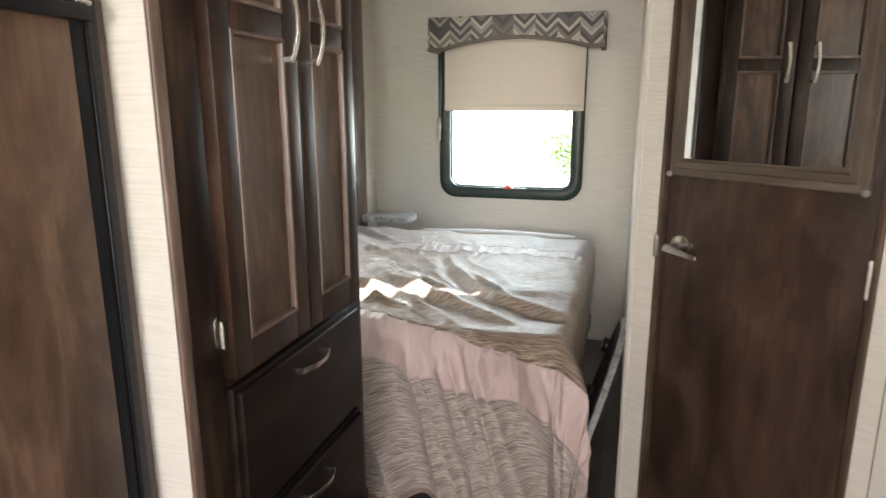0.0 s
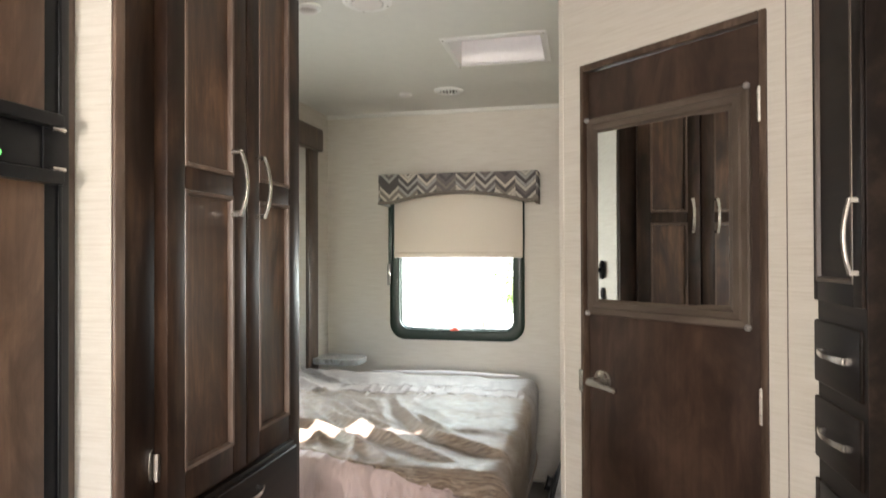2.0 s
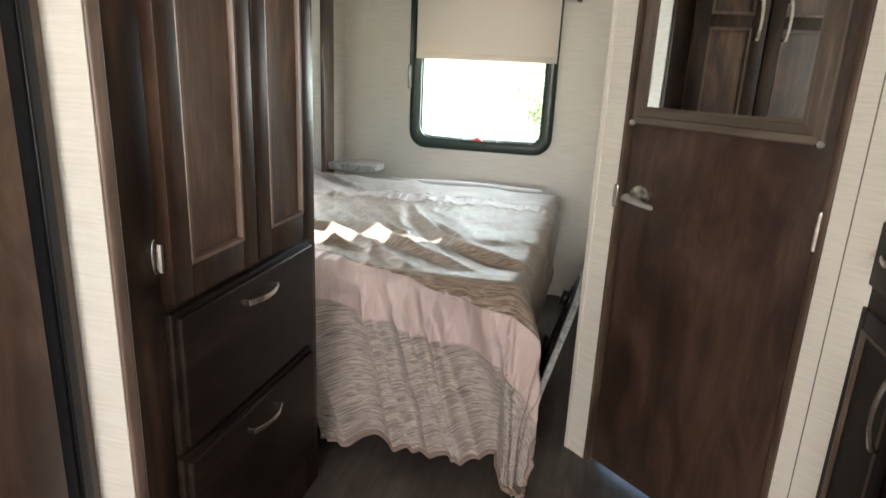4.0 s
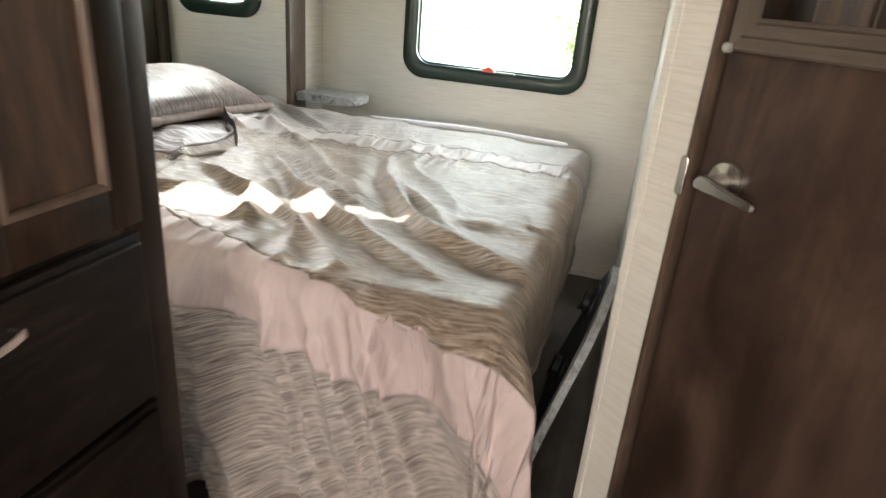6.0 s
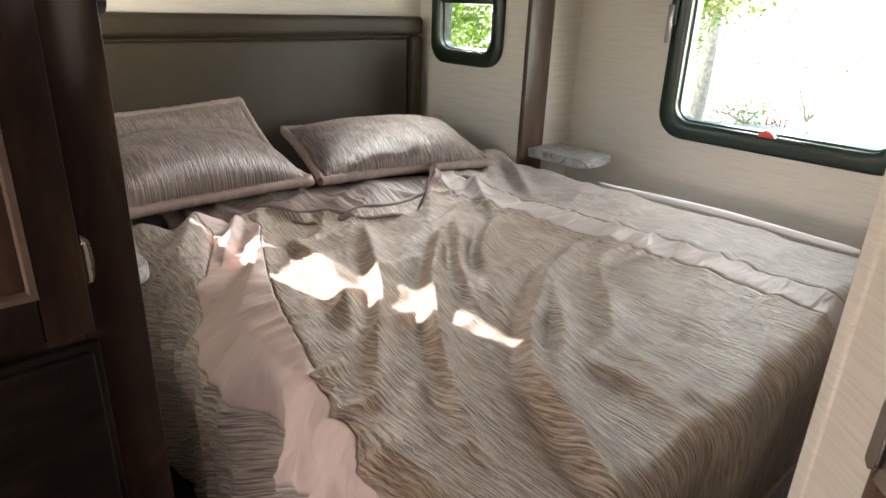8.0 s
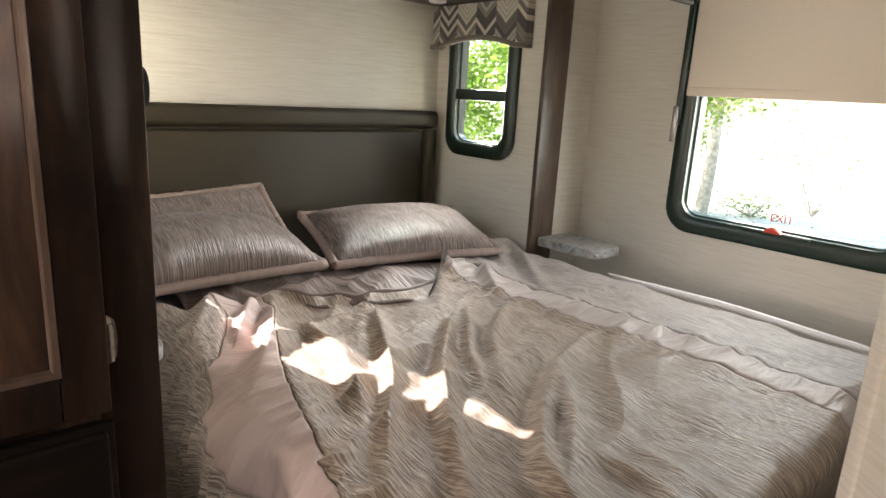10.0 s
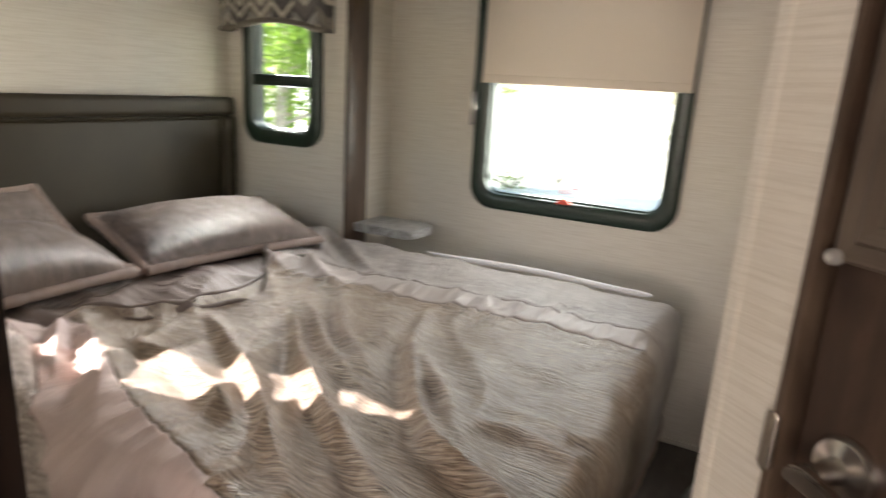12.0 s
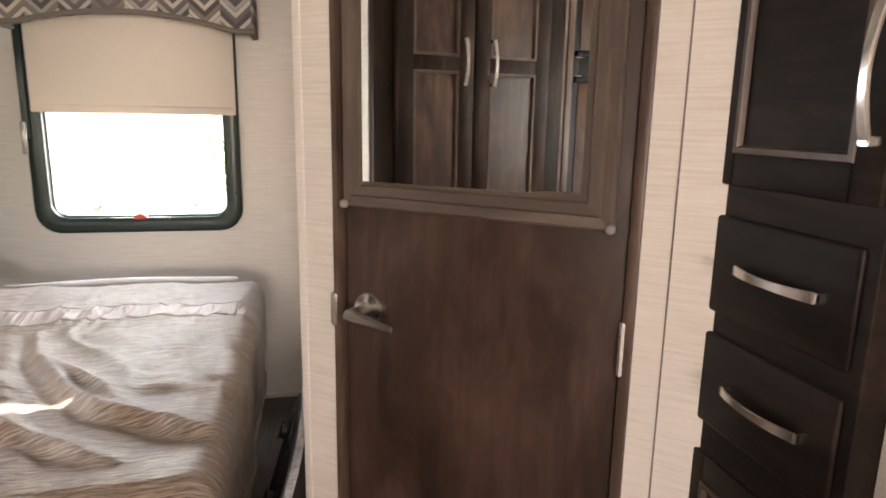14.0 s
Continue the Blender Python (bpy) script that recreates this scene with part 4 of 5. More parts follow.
def cloth(u, v):
    """The quilt's surface: u along the bed (past the foot it hangs), v across it, from the far edge at 0."""
    y = BY1 - v
    a = max(0.0, u - CF)
    b = max(0.0, CN - y)
    x0, y0 = min(u, CF), max(y, CN)
    far = max(0.0, 0.05 - v)
    z = BTOP + 0.045 + 0.022 * max(0.0, min(1.0, (y0 - 2.72) / 0.25))
    rise = u - head_edge(y)
    calm = 1.0 if y < 2.06 else min(1.0, 0.22 + max(0.0, rise) / 0.26)
    z += calm * fold_height(u, y) * (1.0 if a + b == 0 else max(0.0, 1 - (a + b) / 0.12))
    if y > 2.05 and rise < 0.12:
        z += 0.020 * math.exp(-(rise / 0.035) ** 2) * min(1.0, (y - 2.05) / 0.1, max(0.0, (3.0 - y) / 0.15))
    gather = puckers(u, v)
    z += gather * (1.0 if a + b < 0.02 else 0.3)
    z += 0.010 * noise.noise((u * 5, y * 5, 1.3)) + 0.006 * noise.noise((u * 14, y * 9, 4.1))
    z -= 0.035 * (far / 0.05) ** 2
    if u < -1.2:
        z += 0.035 * min(1, (-1.2 - u) / 0.15) * (0.5 + noise.noise((u * 9, y * 6, 7.7)))
    r = math.hypot(a, b)
    if r > 0:
        turn = 0.055
        if r < turn * 1.57:
            out, drop = turn * math.sin(r / turn), turn * (1 - math.cos(r / turn))
        else:
            out, drop = turn, turn + (r - turn * 1.57)
        da, db = a / r, b / r
        corner = min(a, b) / max(a, b) if max(a, b) > 0 else 0
        ripple = (1.3 * noise.noise((u * 5.0, b * 0.8, 3.3)) + 0.35 * noise.noise((u * 15, b * 1.5, 6.1)) + 0.5 * math.sin(u * 14 + 0.7)) * db + math.sin(y * 11 + 0.4) * da * 0.6
        out += (0.010 + 0.020 * db) * ripple * min(1.0, drop / 0.10) + 0.10 * corner * min(1.0, drop / 0.3) + 0.05 * db * drop
        out -= 0.05 * da * (1 - corner) * max(0.0, drop - 0.1)
        out += 0.012 * noise.noise((u * 7, y * 7, 9.0))
        out += 1.6 * gather * db
        lean = u - 0.30 * b
        pleat = (1 - abs(noise.noise((lean * 5.2, b * 0.35, 21.0)))) ** 5 + 0.45 * (1 - abs(noise.noise((lean * 11.0 + 4, b * 0.9, 31.0)))) ** 5
        out += 0.085 * (db - 0.3 * corner) * (pleat - 0.5) * min(1.0, drop / 0.14) * max(0.0, db)
        out += 0.011 * db * min(1.0, drop / 0.08) * (1 - abs(noise.noise((u * 11 + b * 3, b * 2.0, 14.0)))) ** 5
        x0, y0, z = x0 + da * out, y0 - db * out, z - drop
    if z < 0.02:
        y0 -= (0.02 - z) * 0.5
        z = 0.02 + 0.004 * noise.noise((u * 9, y * 9, 2.0))
    return Vector((x0, y0, z))


NU = 270
U1, V1 = CF + 0.40, (BY1 - CN) + 0.60
us = [HEAD_U + (U1 - HEAD_U) * i / NU for i in range(NU + 1)]


def seam_lines(u):
    k = seam_skew(u)
    wob = 0.02 * math.sin(u * 4) + 0.035 * max(0.0, min(1.0, (-0.55 - u) / 0.3)) * noise.noise((u * 7, 3.0, 1.0))
    a = 1.392 - k + 0.065 * max(0.0, min(1.0, (u + 0.45) / 0.4))
    return [0.335 + wob, 0.445 + wob, a, a + 0.178 - 0.045 * max(0.0, min(1.0, (-0.6 - u) / 0.3)) + 0.015 * math.sin(u * 6)]


def quilt_piece(lo, hi):
    """The rows of the quilt between two seams, with the seams slightly sunk."""
    bm = bmesh.new()
    uv = bm.loops.layers.uv.new("UVMap")
    n = 170 if hi == 2 else (44 if hi in (0, 3) else (18 if hi == 1 else 60))
    grid, coords = [], []
    for iu, u in enumerate(us):
        s = [0.0] + seam_lines(u) + [V1 - (0.25 if u < -1.0 else 0.0) * min(1, (-1.0 - u) / 0.2 if u < -1 else 0)]
        a, b = s[lo], s[hi + 1]
        col, cc = [], []
        for j in range(n + 1):
            v = a + (b - a) * j / n
            shift = (head_edge(BY1 - v) - HEAD_U) * max(0.0, 1 - 2.2 * iu / NU) ** 2
            p = cloth(u + shift, v)
            if (j == 0 and lo > 0) or (j == n and hi < 4):
                p.z -= 0.004
            col.append(bm.verts.new(p))
            cc.append((u + shift, v))
        grid.append(col)
        coords.append(cc)
    for i in range(len(us) - 1):
        for j in range(n):
            f = bm.faces.new((grid[i][j], grid[i][j + 1], grid[i + 1][j + 1], grid[i + 1][j]))
            for loop, (p, q) in zip(f.loops, ((i, j), (i, j + 1), (i + 1, j + 1), (i + 1, j))):
                loop[uv].uv = coords[p][q]
    bm.normal_update()
    if sum(f.normal.z for f in bm.faces if abs(f.normal.z) > 0.3) < 0 or (lo == 4 and sum(f.normal.y for f in bm.faces) > 0):
        bmesh.ops.reverse_faces(bm, faces=bm.faces)
    return bm


quilt = thing("comforter", pose(0, 0, 0), "rumpled taupe crinkle comforter with blush satin bands on the bed", "comforter")
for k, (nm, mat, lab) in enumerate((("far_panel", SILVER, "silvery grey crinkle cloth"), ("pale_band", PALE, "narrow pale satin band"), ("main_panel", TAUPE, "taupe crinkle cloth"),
                                    ("blush_band", PINK, "blush pink satin band"), ("hanging_panel", LIT_TAUPE, "taupe crinkle cloth hanging to the floor, lightened as if lit"))):
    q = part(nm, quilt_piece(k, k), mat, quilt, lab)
    smooth(q, 180)
    sol = q.modifiers.new("thickness", "SOLIDIFY")
    sol.thickness, sol.offset = 0.012, -1.0
part("piping", tube([cloth(U1, V1 * j / 120) + Vector((0, 0, 0.002)) for j in range(121)], [0.008 + 0.0015 * math.sin(j * 2.3) for j in range(121)], 8), PIPING, quilt, "corded satin hem")
part("piping", tube([cloth(u, V1) for u in us if u > -1.0], 0.008, 8), PIPING, quilt, "corded satin hem")
# white sheet edge along the far side
part("sheet_edge", tube([(u, BY1 - 0.002, 0.660 + 0.004 * math.sin(u * 9)) for u in [-0.95 + 0.8 * i / 40 for i in range(41)]], [0.009 * min(1, 0.3 + i / 12, 0.55 + (40 - i) / 3) for i in range(41)], 10), SHEET, bed, "white sheet edge")


def flap(name, mat, label, y0, y1, near, far, lift, seed, ny=70, nx=18):
    """A soft strip of cloth across the bed's head between two lines near(y) and far(y)."""
    bm = bmesh.new()
    uvl = bm.loops.layers.uv.new("UVMap")
    rows = []
    for i in range(ny + 1):
        y = y0 + (y1 - y0) * i / ny
        row = []
        for j in range(nx + 1):
            t = j / nx
            x = far(y) + (near(y) - far(y)) * t
            z = BTOP + lift(y, t) + 0.020 * (1 - abs(noise.noise((y * 5 + x * 4, x * 5 - y * 3, seed)))) ** 4 + 0.010 * noise.noise((y * 6, x * 8, seed + 3))
            row.append(bm.verts.new((x, y, z)))
        rows.append(row)
    for i in range(ny):
        for j in range(nx):
            f = bm.faces.new((rows[i][j], rows[i + 1][j], rows[i + 1][j + 1], rows[i][j + 1]))
            for loop, (p, q) in zip(f.loops, ((i, j), (i + 1, j), (i + 1, j + 1), (i, j + 1))):
                loop[uvl].uv = (p * 0.014, q * 0.014)
    bmesh.ops.recalc_face_normals(bm, faces=bm.faces)
    ob = part(name, bm, mat, quilt, label)
    smooth(ob, 180)
    sol = ob.modifiers.new("thickness", "SOLIDIFY")
    sol.thickness, sol.offset = 0.010, -1.0
    return ob


# a stretch of the quilt's edge folded upright, its shade put into the colour
bm = bmesh.new()
rows = []
for k in range(31):
    t = k / 30
    x, y = -1.13 - 0.27 * t + 0.012 * math.sin(t * 7), 2.55 + 0.33 * t
    z = cloth(max(x, head_edge(y)), BY1 - y).z - 0.004
    h = 0.036 * min(1.0, 0.15 + 3 * t, 0.4 + 4 * (1 - t)) * (1 + 0.25 * noise.noise((t * 6, 1, 5)))
    rows.append([bm.verts.new(p) for p in ((x + 0.016, y - 0.012, z - 0.012), (x + 0.010, y - 0.006, z + h * 0.6), (x - 0.002, y + 0.004, z + h), (x - 0.018, y + 0.018, z + h * 0.8), (x - 0.03, y + 0.03, z - 0.012))])
for p, q in zip(rows, rows[1:]):
    for j in range(5):
        bm.faces.new((p[j], p[(j + 1) % 5], q[(j + 1) % 5], q[j]))
bm.faces.new(rows[0])
bm.faces.new(rows[-1][::-1])
bmesh.ops.recalc_face_normals(bm, faces=bm.faces)
part("folded_edge", bm, SHADED_HEM, quilt, "upright folded taupe edge, darkened with painted shade")
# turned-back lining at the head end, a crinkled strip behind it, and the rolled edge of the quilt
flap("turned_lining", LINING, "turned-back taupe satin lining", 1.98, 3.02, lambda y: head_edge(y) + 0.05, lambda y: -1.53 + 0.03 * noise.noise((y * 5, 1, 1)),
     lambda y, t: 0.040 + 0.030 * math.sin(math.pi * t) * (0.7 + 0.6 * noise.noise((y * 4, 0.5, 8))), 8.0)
flap("turned_edge", PILLOW, "crinkled taupe edge strip", 1.93, 2.66, lambda y: -1.40 - 0.10 * max(0.0, (y - 2.3) / 0.36) + 0.035 * noise.noise((y * 7, 3, 1)), lambda y: -1.57,
     lambda y, t: 0.075 - 0.035 * t * t + 0.016 * noise.noise((y * 9, t, 4)), 15.0, 60, 12)
edge_path = []
for i in range(81):
    y = 2.11 + 0.80 * i / 80
    p = cloth(head_edge(y), BY1 - y)
    edge_path.append(p + Vector((-0.004, 0, -0.004)))
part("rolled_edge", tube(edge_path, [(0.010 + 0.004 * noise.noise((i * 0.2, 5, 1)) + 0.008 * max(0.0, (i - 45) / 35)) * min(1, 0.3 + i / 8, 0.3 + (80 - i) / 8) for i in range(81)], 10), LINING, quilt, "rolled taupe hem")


def pillow(m, w, h, puff, label, seed):
    """A sham pillow with a corded rim, lying in its local xy plane."""
    p = thing("pillow", m, label, "pillow", "pillows on the bed")
    bm = bmesh.new()
    uv = bm.loops.layers.uv.new("UVMap")
    k = 36
    for side in (1, -1):
        g = []
        for i in range(k + 1):
            row = []
            for j in range(k + 1):
                s, t = 2 * i / k - 1, 2 * j / k - 1
                e = max(0.0, (1 - abs(s) ** 2.6) * (1 - abs(t) ** 2.6))
                x, y = s * w / 2 * (1 - 0.03 * (1 - t * t) * abs(s) ** 4), t * h / 2 * (1 - 0.07 * (1 - s * s) * abs(t) ** 4)
                z = (puff if side > 0 else -0.4 * puff) * e ** 0.55 + 0.010 * e * noise.noise((s * 3 + seed, t * 3, side)) + 0.004 * e * noise.noise((s * 9 + seed, t * 5, side))
                row.append(bm.verts.new((x, y, z)))
            g.append(row)
        for i in range(k):
            for j in range(k):
                f = bm.faces.new((g[i][j], g[i + 1][j], g[i + 1][j + 1], g[i][j + 1]))
                for loop, (a, b) in zip(f.loops, ((i, j), (i + 1, j), (i + 1, j + 1), (i, j + 1))):
                    loop[uv].uv = (b * h / k, a * w / k)
    bmesh.ops.remove_doubles(bm, verts=bm.verts, dist=0.0004)
    bmesh.ops.recalc_face_normals(bm, faces=bm.faces)
    smooth(part("cover", bm, PILLOW, p), 180)
    path = []
    for i in range(289):
        a = i / 288 * 4
        e, f = int(a) % 4, a - int(a)
        c = [(-1, -1), (1, -1), (1, 1), (-1, 1), (-1, -1)]
        s = c[e][0] + (c[e + 1][0] - c[e][0]) * f
        t = c[e][1] + (c[e + 1][1] - c[e][1]) * f
        path.append((s * w / 2 * (1 - 0.03 * (1 - t * t)), t * h / 2 * (1 - 0.07 * (1 - s * s)), 0))
    part("corded_rim", tube(path, [0.0155 + 0.0009 * math.sin(i * 1.9 + 2 * noise.noise((i * 0.2, 1, 1))) + 0.0034 * noise.noise((i * 0.35, seed, 2)) for i in range(289)], 10), PIPING, p, "thick satin corded rim")
    return p


def lay(x, y, z, tilt, turn, spin=0):
    """Head-end leaning pose: long side across the bed, tilt up towards the headboard."""
    return pose(x, y, z, 0, 0, turn) @ pose(0, 0, 0, 0, tilt, 0) @ pose(0, 0, 0, 0, 0, 90 + spin)


pillow(lay(-1.56, 2.765, 0.722, 13, -12, 0), 0.64, 0.40, 0.082, "taupe crinkle sham pillow with a corded rim, lying on the bed", 1.0)
pillow(lay(-1.610, 2.045, 0.712, 8, 2, 0), 0.64, 0.38, 0.125, "taupe crinkle sham pillow with a corded rim, lying on the bed", 4.0)
pillow(lay(-1.766, 2.105, 0.768, 38, 2, 3), 0.56, 0.30, 0.04, "taupe sham pillow propped behind another against the headboard", 9.0)

# ---------------------------------------------------------------- shelves, window dressing, ceiling fittings
for nm, y0, y1, x1 in (("far", SLIDE_F + 0.035, FRONT - 0.085, -1.055), ("near", 1.652, 1.76, -1.0)):
    sh = thing("night_shelf", pose(0, 0, 0), "speckled marble-look laminate bedside shelf with rounded ends", "shelf", "bedside shelves")
    pts = [(SIDE + 0.023, y0), (x1 - 0.06, y0)] + [(x1 - 0.06 + 0.06 * math.sin(radians(a)), y0 + 0.06 - 0.06 * math.cos(radians(a))) for a in range(10, 90, 16)] \
        + [(x1 - 0.06 + 0.06 * math.cos(radians(a)), y1 - 0.06 + 0.06 * math.sin(radians(a))) for a in range(0, 91, 15)] + [(SIDE + 0.023, y1)]
    part("top", prism(pts, 0.668, 0.702, "z", 0.003), MARBLE, sh)
    part("bracket", box(SIDE + 0.023, SIDE + 0.20, (y0 + y1) / 2 - 0.012, (y0 + y1) / 2 + 0.012, 0.648, 0.668, 0.003), WHITE, sh)


def valance(m, w, h_end, h_mid, depth, top, label):
    """A box valance: arched front board with bound edge, two returns."""
    v = thing("window_valance", m, label, "valance", "padded valances")
    k = 24
    low = [(-w / 2 + w * i / k, top - h_end + (h_end - h_mid) * max(0.0, math.sin(math.pi * min(1, max(0, (i / k - 0.10) / 0.80)))) ** 0.8) for i in range(k + 1)]
    part("front_board", prism(low + [(w / 2, top), (-w / 2, top)], -depth, -depth + 0.022, "y", 0.003), CHEVRON, v, "chevron-printed cloth front")
    for s in (-1, 1):
        part("return_board", box(s * w / 2 - (0.022 if s > 0 else 0), s * w / 2 + (0.022 if s < 0 else 0), -depth + 0.022, 0, top - h_end, top, 0.002), CHEVRON, v)
    part("top_board", box(-w / 2 + 0.002, w / 2 - 0.002, -depth + 0.024, 0, top - 0.02, top - 0.002), VAL_TRIM, v)
    part("binding", tube([(x, -depth - 0.001, z + 0.009) for x, z in low], 0.010, 8, None, 1.0), VAL_TRIM, v, "taupe bound lower edge")
    return v


valance(pose(-0.51, FRONT, 0), 0.90, 0.170, 0.118, 0.20, 1.745, "chevron-print padded window valance with an arched lower edge")
valance(pose(-1.676, SLIDE_F, 0), 0.535, 0.173, 0.140, 0.045, 1.588, "small chevron-print padded valance with an arched lower edge")

rb = thing("roller_shade", pose(0, FRONT, 0), "cream roller shade drawn halfway down the window", "shade")
part("cloth", box(-0.907, -0.155, -0.062, -0.060, 1.30, 1.70), BLIND, rb, soft=False)
part("hem_bar", box(-0.907, -0.155, -0.067, -0.056, 1.272, 1.302, 0.003), BLIND, rb)
part("roller", tube([(-0.907, -0.075, 1.69), (-0.155, -0.075, 1.69)], 0.022, 14), WHITE, rb)


def ceiling_vent(x, y, r, turn):
    v = thing("ceiling_vent", pose(x, y, CEIL, 180, 0, turn), "round white louvred ceiling vent", "vent", "ceiling vents")
    part("flange", lathe([(r, 0.0), (r, 0.003), (r * 0.9, 0.008), (r * 0.68, 0.010), (r * 0.62, 0.006), (r * 0.62, 0.0)], None, 36), WHITE, v)
    # flat black disc: the shade inside the duct is put into its colour
    part("cup", lathe([(r * 0.615, 0.0), (r * 0.615, 0.001)], None, 24), BLACK, v, "black disc painting the shaded duct opening")
    for k in range(-2, 3):
        yy = k * r * 0.22
        half = math.sqrt(max(0.0, (r * 0.60) ** 2 - yy * yy))
        bm = box(-half, half, -0.0012, 0.0012, -0.0055, 0.0055)
        bmesh.ops.transform(bm, matrix=Matrix.Translation((0, yy, 0.007)) @ pose(0, 0, 0, 48, 0, 0), verts=bm.verts)
        part("louvre", bm, WHITE, v)
    for a in range(0, 360, 90):
        part("screw", lathe([(0.0035, 0.006), (0.003, 0.0095)], Matrix.Translation((r * 0.83 * math.cos(radians(a)), r * 0.83 * math.sin(radians(a)), 0)), 8), CHROME, v)
    return v


ceiling_vent(-0.523, 1.938, 0.083, 30)
ceiling_vent(-0.50, 3.131, 0.076, 100)
cl = thing("ceiling_light", pose(-0.735, 1.938, CEIL, 180, 0, 0), "small round flush white ceiling light, switched off", "ceiling light")
part("base", lathe([(0.045, 0), (0.045, 0.006), (0.036, 0.012)], None, 24), WHITE, cl)
part("lens", lathe([(0.034, 0.010), (0.024, 0.020), (0.010, 0.023)], None, 24), DIFFUSER, cl)
sd = thing("smoke_alarm", pose(-0.737, 3.149, CEIL, 180, 0, 0), "small flat white ceiling detector", "alarm")
part("body", lathe([(0.034, 0), (0.034, 0.008), (0.026, 0.012)], None, 24), WHITE, sd)

sk = thing("skylight", pose(0, 0, CEIL), "square white-framed roof vent with a milky lid", "skylight")
o = [(-0.372, 2.347), (0.045, 2.347), (0.045, 2.732), (-0.372, 2.732)]
i_ = [(SKY[0], SKY[2]), (SKY[1], SKY[2]), (SKY[1], SKY[3]), (SKY[0], SKY[3])]
bm = ring(o, i_, 0.006, -0.004, -0.003)
bmesh.ops.transform(bm, matrix=Matrix(((1, 0, 0, 0), (0, 0, 1, 0), (0, -1, 0, 0), (0, 0, 0, 1))), verts=bm.verts)
part("flange", bm, WHITE, sk)
bm = bmesh.new()
box(SKY[0] - 0.012, SKY[0], SKY[2] - 0.012, SKY[3] + 0.012, 0, 0.17, bm=bm)
box(SKY[1], SKY[1] + 0.012, SKY[2] - 0.012, SKY[3] + 0.012, 0, 0.17, bm=bm)
box(SKY[0], SKY[1], SKY[2] - 0.012, SKY[2], 0, 0.17, bm=bm)
box(SKY[0], SKY[1], SKY[3], SKY[3] + 0.012, 0, 0.17, bm=bm)
part("shaft", bm, WHITE, sk, soft=False)
part("lid", box(SKY[0] - 0.03, SKY[1] + 0.03, SKY[2] - 0.03, SKY[3] + 0.03, 0.172, 0.180, 0.003), DIFFUSER, sk, "milky plastic lid")
for x, y in ((-0.36, 2.36), (0.034, 2.36), (0.034, 2.72), (-0.36, 2.72)):
    part("screw", lathe([(0.004, 0.002), (0.004, 0.008)], Matrix.Translation((x, y, 0)) @ pose(0, 0, 0, 180, 0, 0), 8), CHROME, sk)

# stored table top leaning on the partition wall
lean = math.degrees(math.atan2(0.135, 0.47))
tb = thing("table_top", pose(-0.045, 0, 0.0, 0, lean, 0), "speckled laminate table top stored leaning against the wall", "table top")
outline = [(2.20, 0.012), (2.25, 0.10), (2.31, 0.36), (2.36, 0.43), (2.47, 0.488), (2.58, 0.488), (2.66, 0.40), (2.72, 0.012)]
part("laminate", prism(outline, 0.004, 0.026, "x", 0.002), MARBLE, tb)
part("underside", prism([(y + (0.012 if y < 2.5 else -0.012), 0.012 + (z - 0.012) * 0.97) for y, z in outline], -0.001, 0.005, "x"), UNDERSIDE, tb, "black table underside")
for y, z in ((2.42, 0.20), (2.53, 0.37)):
    st = part("leg_socket", lathe([(0.06, 0.0), (0.06, 0.006), (0.03, 0.012), (0.028, 0.03)], Matrix.Translation((-0.001, y, z)) @ pose(0, 0, 0, 0, -90, 0), 24), BLACK, tb, "black metal leg socket")
    part("rim", lathe([(0.03, 0.028), (0.034, 0.034), (0.022, 0.034)], Matrix.Translation((-0.001, y, z)) @ pose(0, 0, 0, 0, -90, 0), 20), CHROME, st)

# ---------------------------------------------------------------- outside
ground = solid("ground", box(-400, 400, -400, 400, -1.0, -0.9), GRAVEL, "pale sunlit gravel ground outside", "ground", "structure", False)


def tree(x, y, height, spread, seed, leaves=5500, low=0.25):
    r = random.Random(seed)
    t = thing("tree", pose(x, y, -0.9), "leafy green broadleaf tree in sunlight", "tree", "trees outside")
    bm = bmesh.new()
    top = Vector((r.uniform(-0.3, 0.3), r.uniform(-0.3, 0.3), height * 0.8))
    tube([top * (k / 8) + Vector((0.06 * math.sin(k), 0.05 * math.cos(k * 1.4), 0)) for k in range(9)], [0.13 * (1 - k / 9.5) + 0.01 for k in range(9)], 9, bm)
    tips = []
    for k in range(16):
        s = r.uniform(low, 0.95)
        a = r.uniform(0, 2 * math.pi)
        base = top * s
        tip = base + Vector((math.cos(a), math.sin(a), r.uniform(0.0, 0.6))) * spread * r.uniform(0.5, 1.0) * (1.15 - s * 0.55)
        mid = base.lerp(tip, 0.5) + Vector((0, 0, -0.06))
        tube([base, mid, tip], [0.045, 0.028, 0.008], 6, bm)
        tips += [tip, mid.lerp(tip, 0.5), mid]
    part("trunk", bm, BARK, t)
    verts, faces = [], []
    for k in range(leaves):
        c = r.choice(tips) + Vector((r.gauss(0, 0.30), r.gauss(0, 0.30), r.gauss(0, 0.24)))
        d = Vector((r.gauss(0, 1), r.gauss(0, 1), r.gauss(0, 0.6))).normalized()
        e = d.cross(Vector((r.gauss(0, 1), r.gauss(0, 1), r.gauss(0, 1)))).normalized()
        s = r.uniform(0.04, 0.085)
        n0 = len(verts)
        verts += [c - d * s, c + e * s * 0.5, c + d * s, c - e * s * 0.45]
        faces.append((n0, n0 + 1, n0 + 2, n0 + 3))
    me = bpy.data.meshes.new("crown")
    me.from_pydata(verts, [], faces)
    me.materials.append(LEAF)
    ob = new("crown", me)
    ob.parent = t
    return t


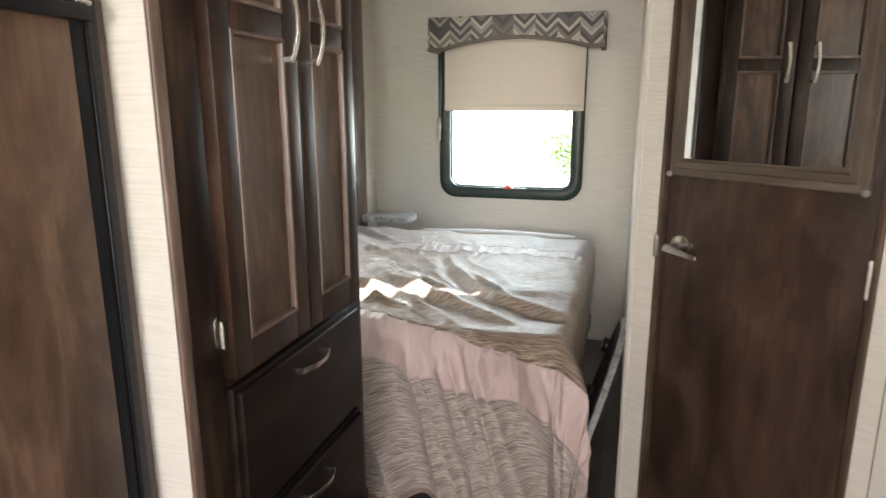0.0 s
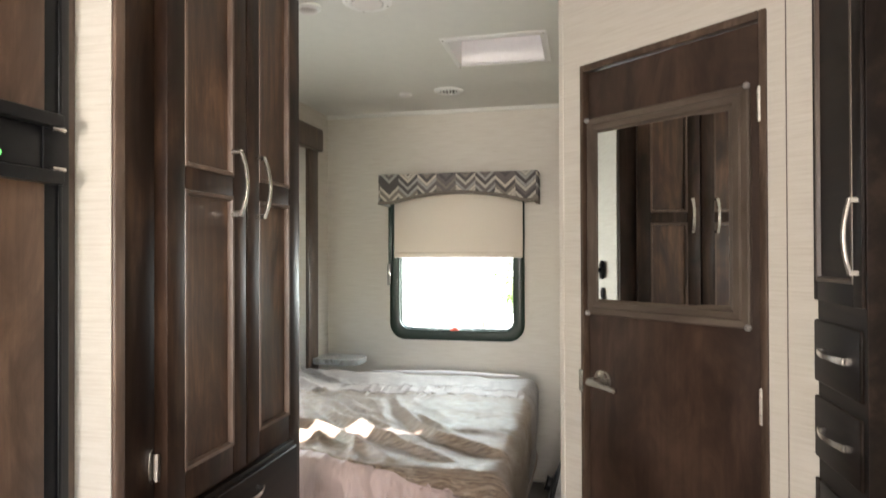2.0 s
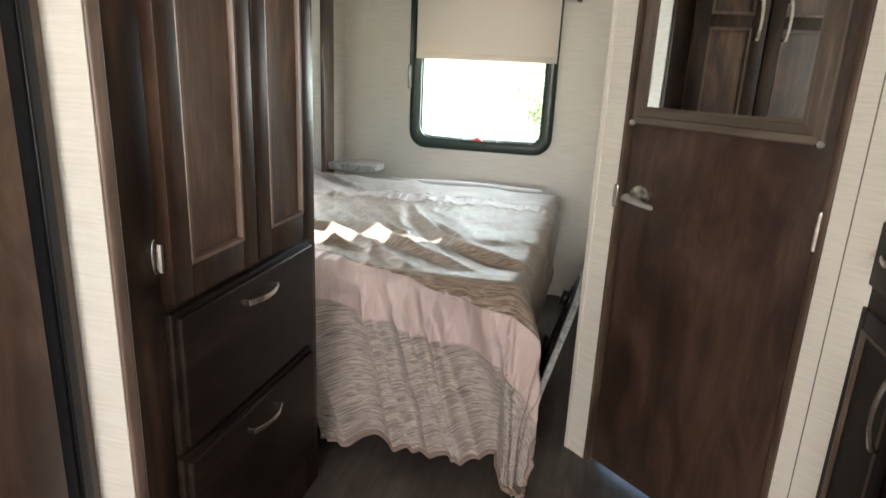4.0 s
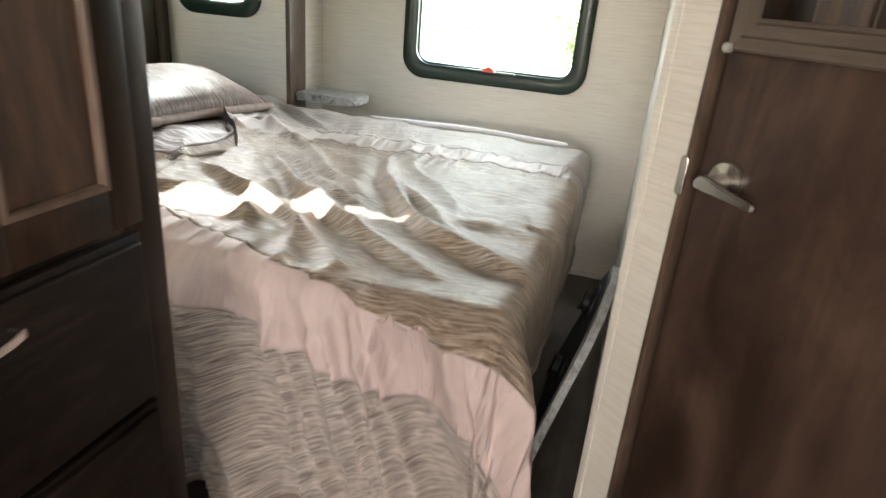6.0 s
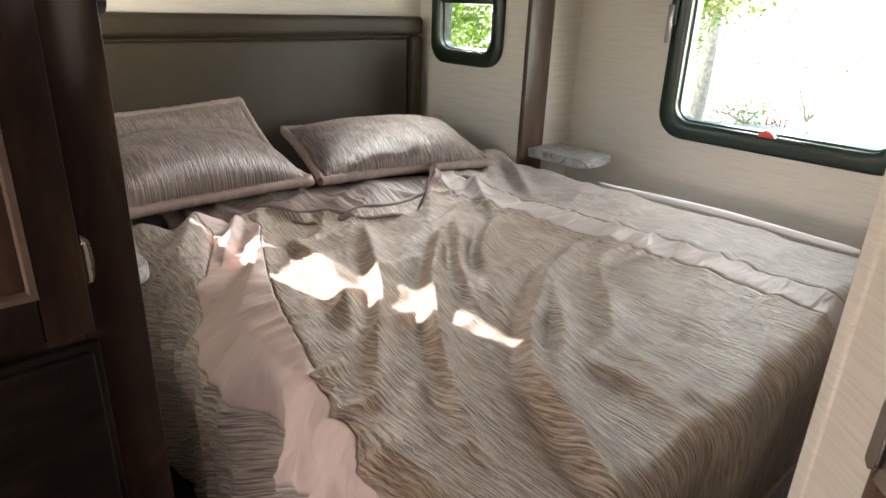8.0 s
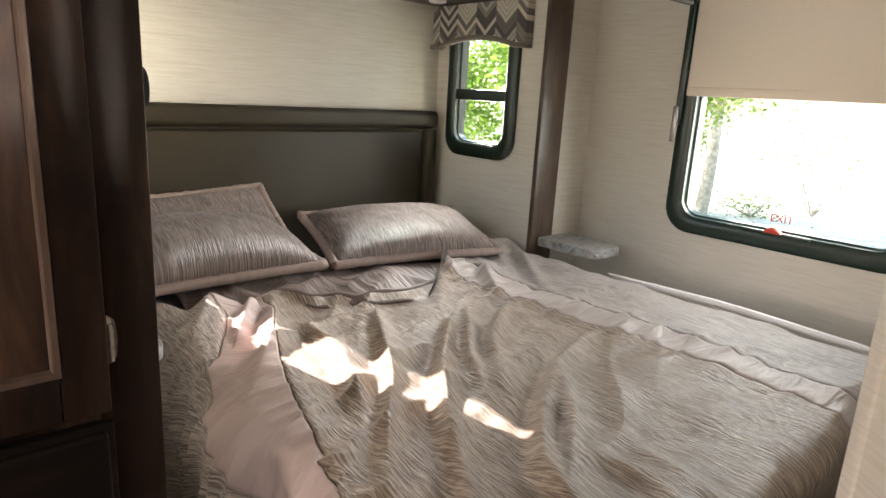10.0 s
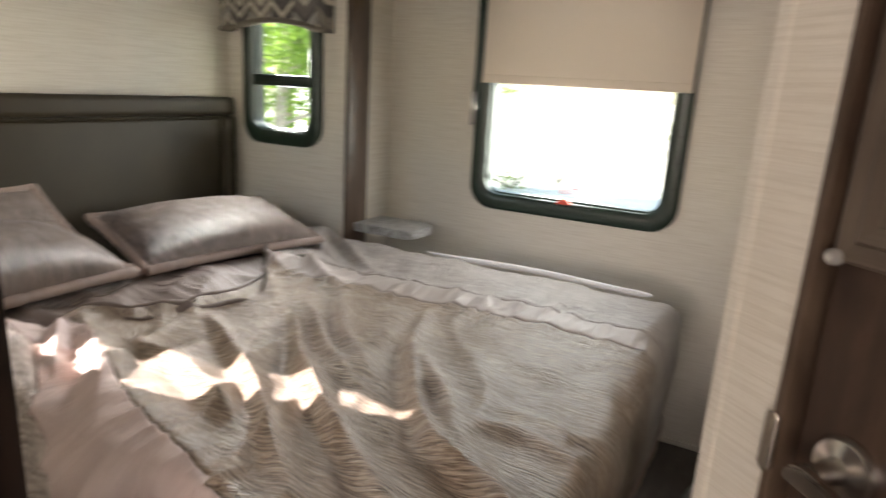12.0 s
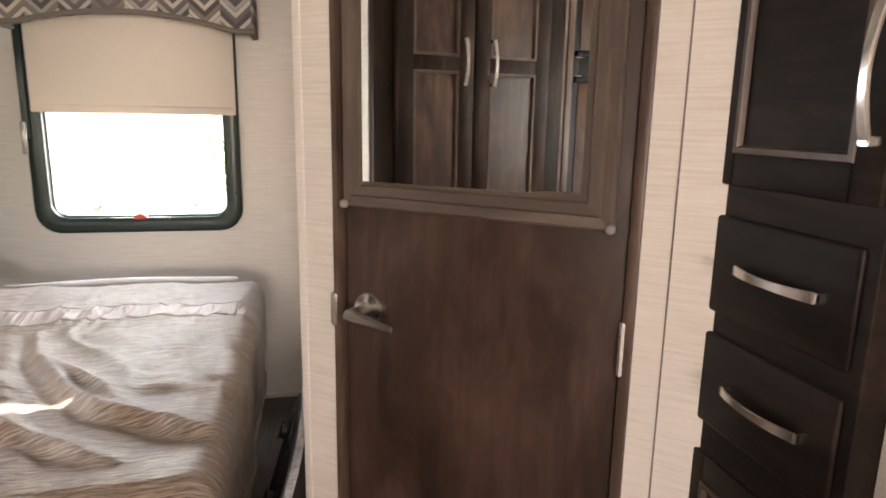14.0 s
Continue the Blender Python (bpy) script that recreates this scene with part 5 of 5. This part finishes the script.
for x, y, h, s, seed in ((-8.2, 10.2, 5.6, 1.7, 2), (-9.5, 12.0, 7.0, 2.5, 5), (-5.6, 13.2, 7.0, 1.2, 6), (-9.6, 9.6, 3.4, 1.6, 9)):
    tree(x, y, h, s, seed)


def shrub(x, y, height, spread, seed, leaves=1900):
    """A many-stemmed bush."""
    r = random.Random(seed)
    t = thing("shrub", pose(x, y, -0.9), "pale green leafy shrub in bright sunlight", "shrub", "shrubs outside")
    bm = bmesh.new()
    tips = []
    for k in range(14):
        a = r.uniform(0, 2 * math.pi)
        tip = Vector((math.cos(a) * spread * r.uniform(0.2, 0.9), math.sin(a) * spread * r.uniform(0.2, 0.9), height * r.uniform(0.45, 1.0)))
        tube([Vector((0, 0, 0)), tip * 0.5 + Vector((0, 0, height * 0.12)), tip], [0.012, 0.008, 0.003], 5, bm)
        tips += [tip, tip * 0.75 + Vector((0, 0, height * 0.05)), tip * 0.5 + Vector((0, 0, height * 0.1))]
    part("stems", bm, BARK, t)
    verts, faces = [], []
    for k in range(leaves):
        c = r.choice(tips) + Vector((r.gauss(0, 0.22), r.gauss(0, 0.22), r.gauss(0, 0.16)))
        d = Vector((r.gauss(0, 1), r.gauss(0, 1), r.gauss(0, 0.6))).normalized()
        e = d.cross(Vector((r.gauss(0, 1), r.gauss(0, 1), r.gauss(0, 1)))).normalized()
        s = r.uniform(0.022, 0.055)
        n0 = len(verts)
        verts += [c - d * s, c + e * s * 0.45, c + d * s, c - e * s * 0.45]
        faces.append((n0, n0 + 1, n0 + 2, n0 + 3))
    me = bpy.data.meshes.new("foliage")
    me.from_pydata(verts, [], faces)
    me.materials.append(LEAF_PALE)
    ob = new("foliage", me)
    ob.parent = t
    return t


for x, y, h, s, seed, count in ((-1.2, 13.6, 2.4, 0.4, 21, 1300), (-6.6, 13.8, 3.3, 1.1, 22, 5000), (-5.2, 14.6, 0.5, 1.3, 23, 480),
                                (-8.2, 12.4, 2.2, 1.1, 25, 4000), (0.4, 15.5, 3.2, 0.9, 26, 1200), (-9.0, 8.2, 1.5, 0.9, 28, 4500), (-11.5, 12.5, 2.4, 1.4, 29, 4500), (-2.5, 16.5, 2.4, 1.5, 31, 420), (-4.5, 16.0, 2.2, 1.6, 33, 600), (-1.0, 17.0, 2.4, 1.6, 34, 500), (-7.5, 15.5, 2.6, 1.4, 35, 1000)):
    shrub(x, y, h, s, seed, count)
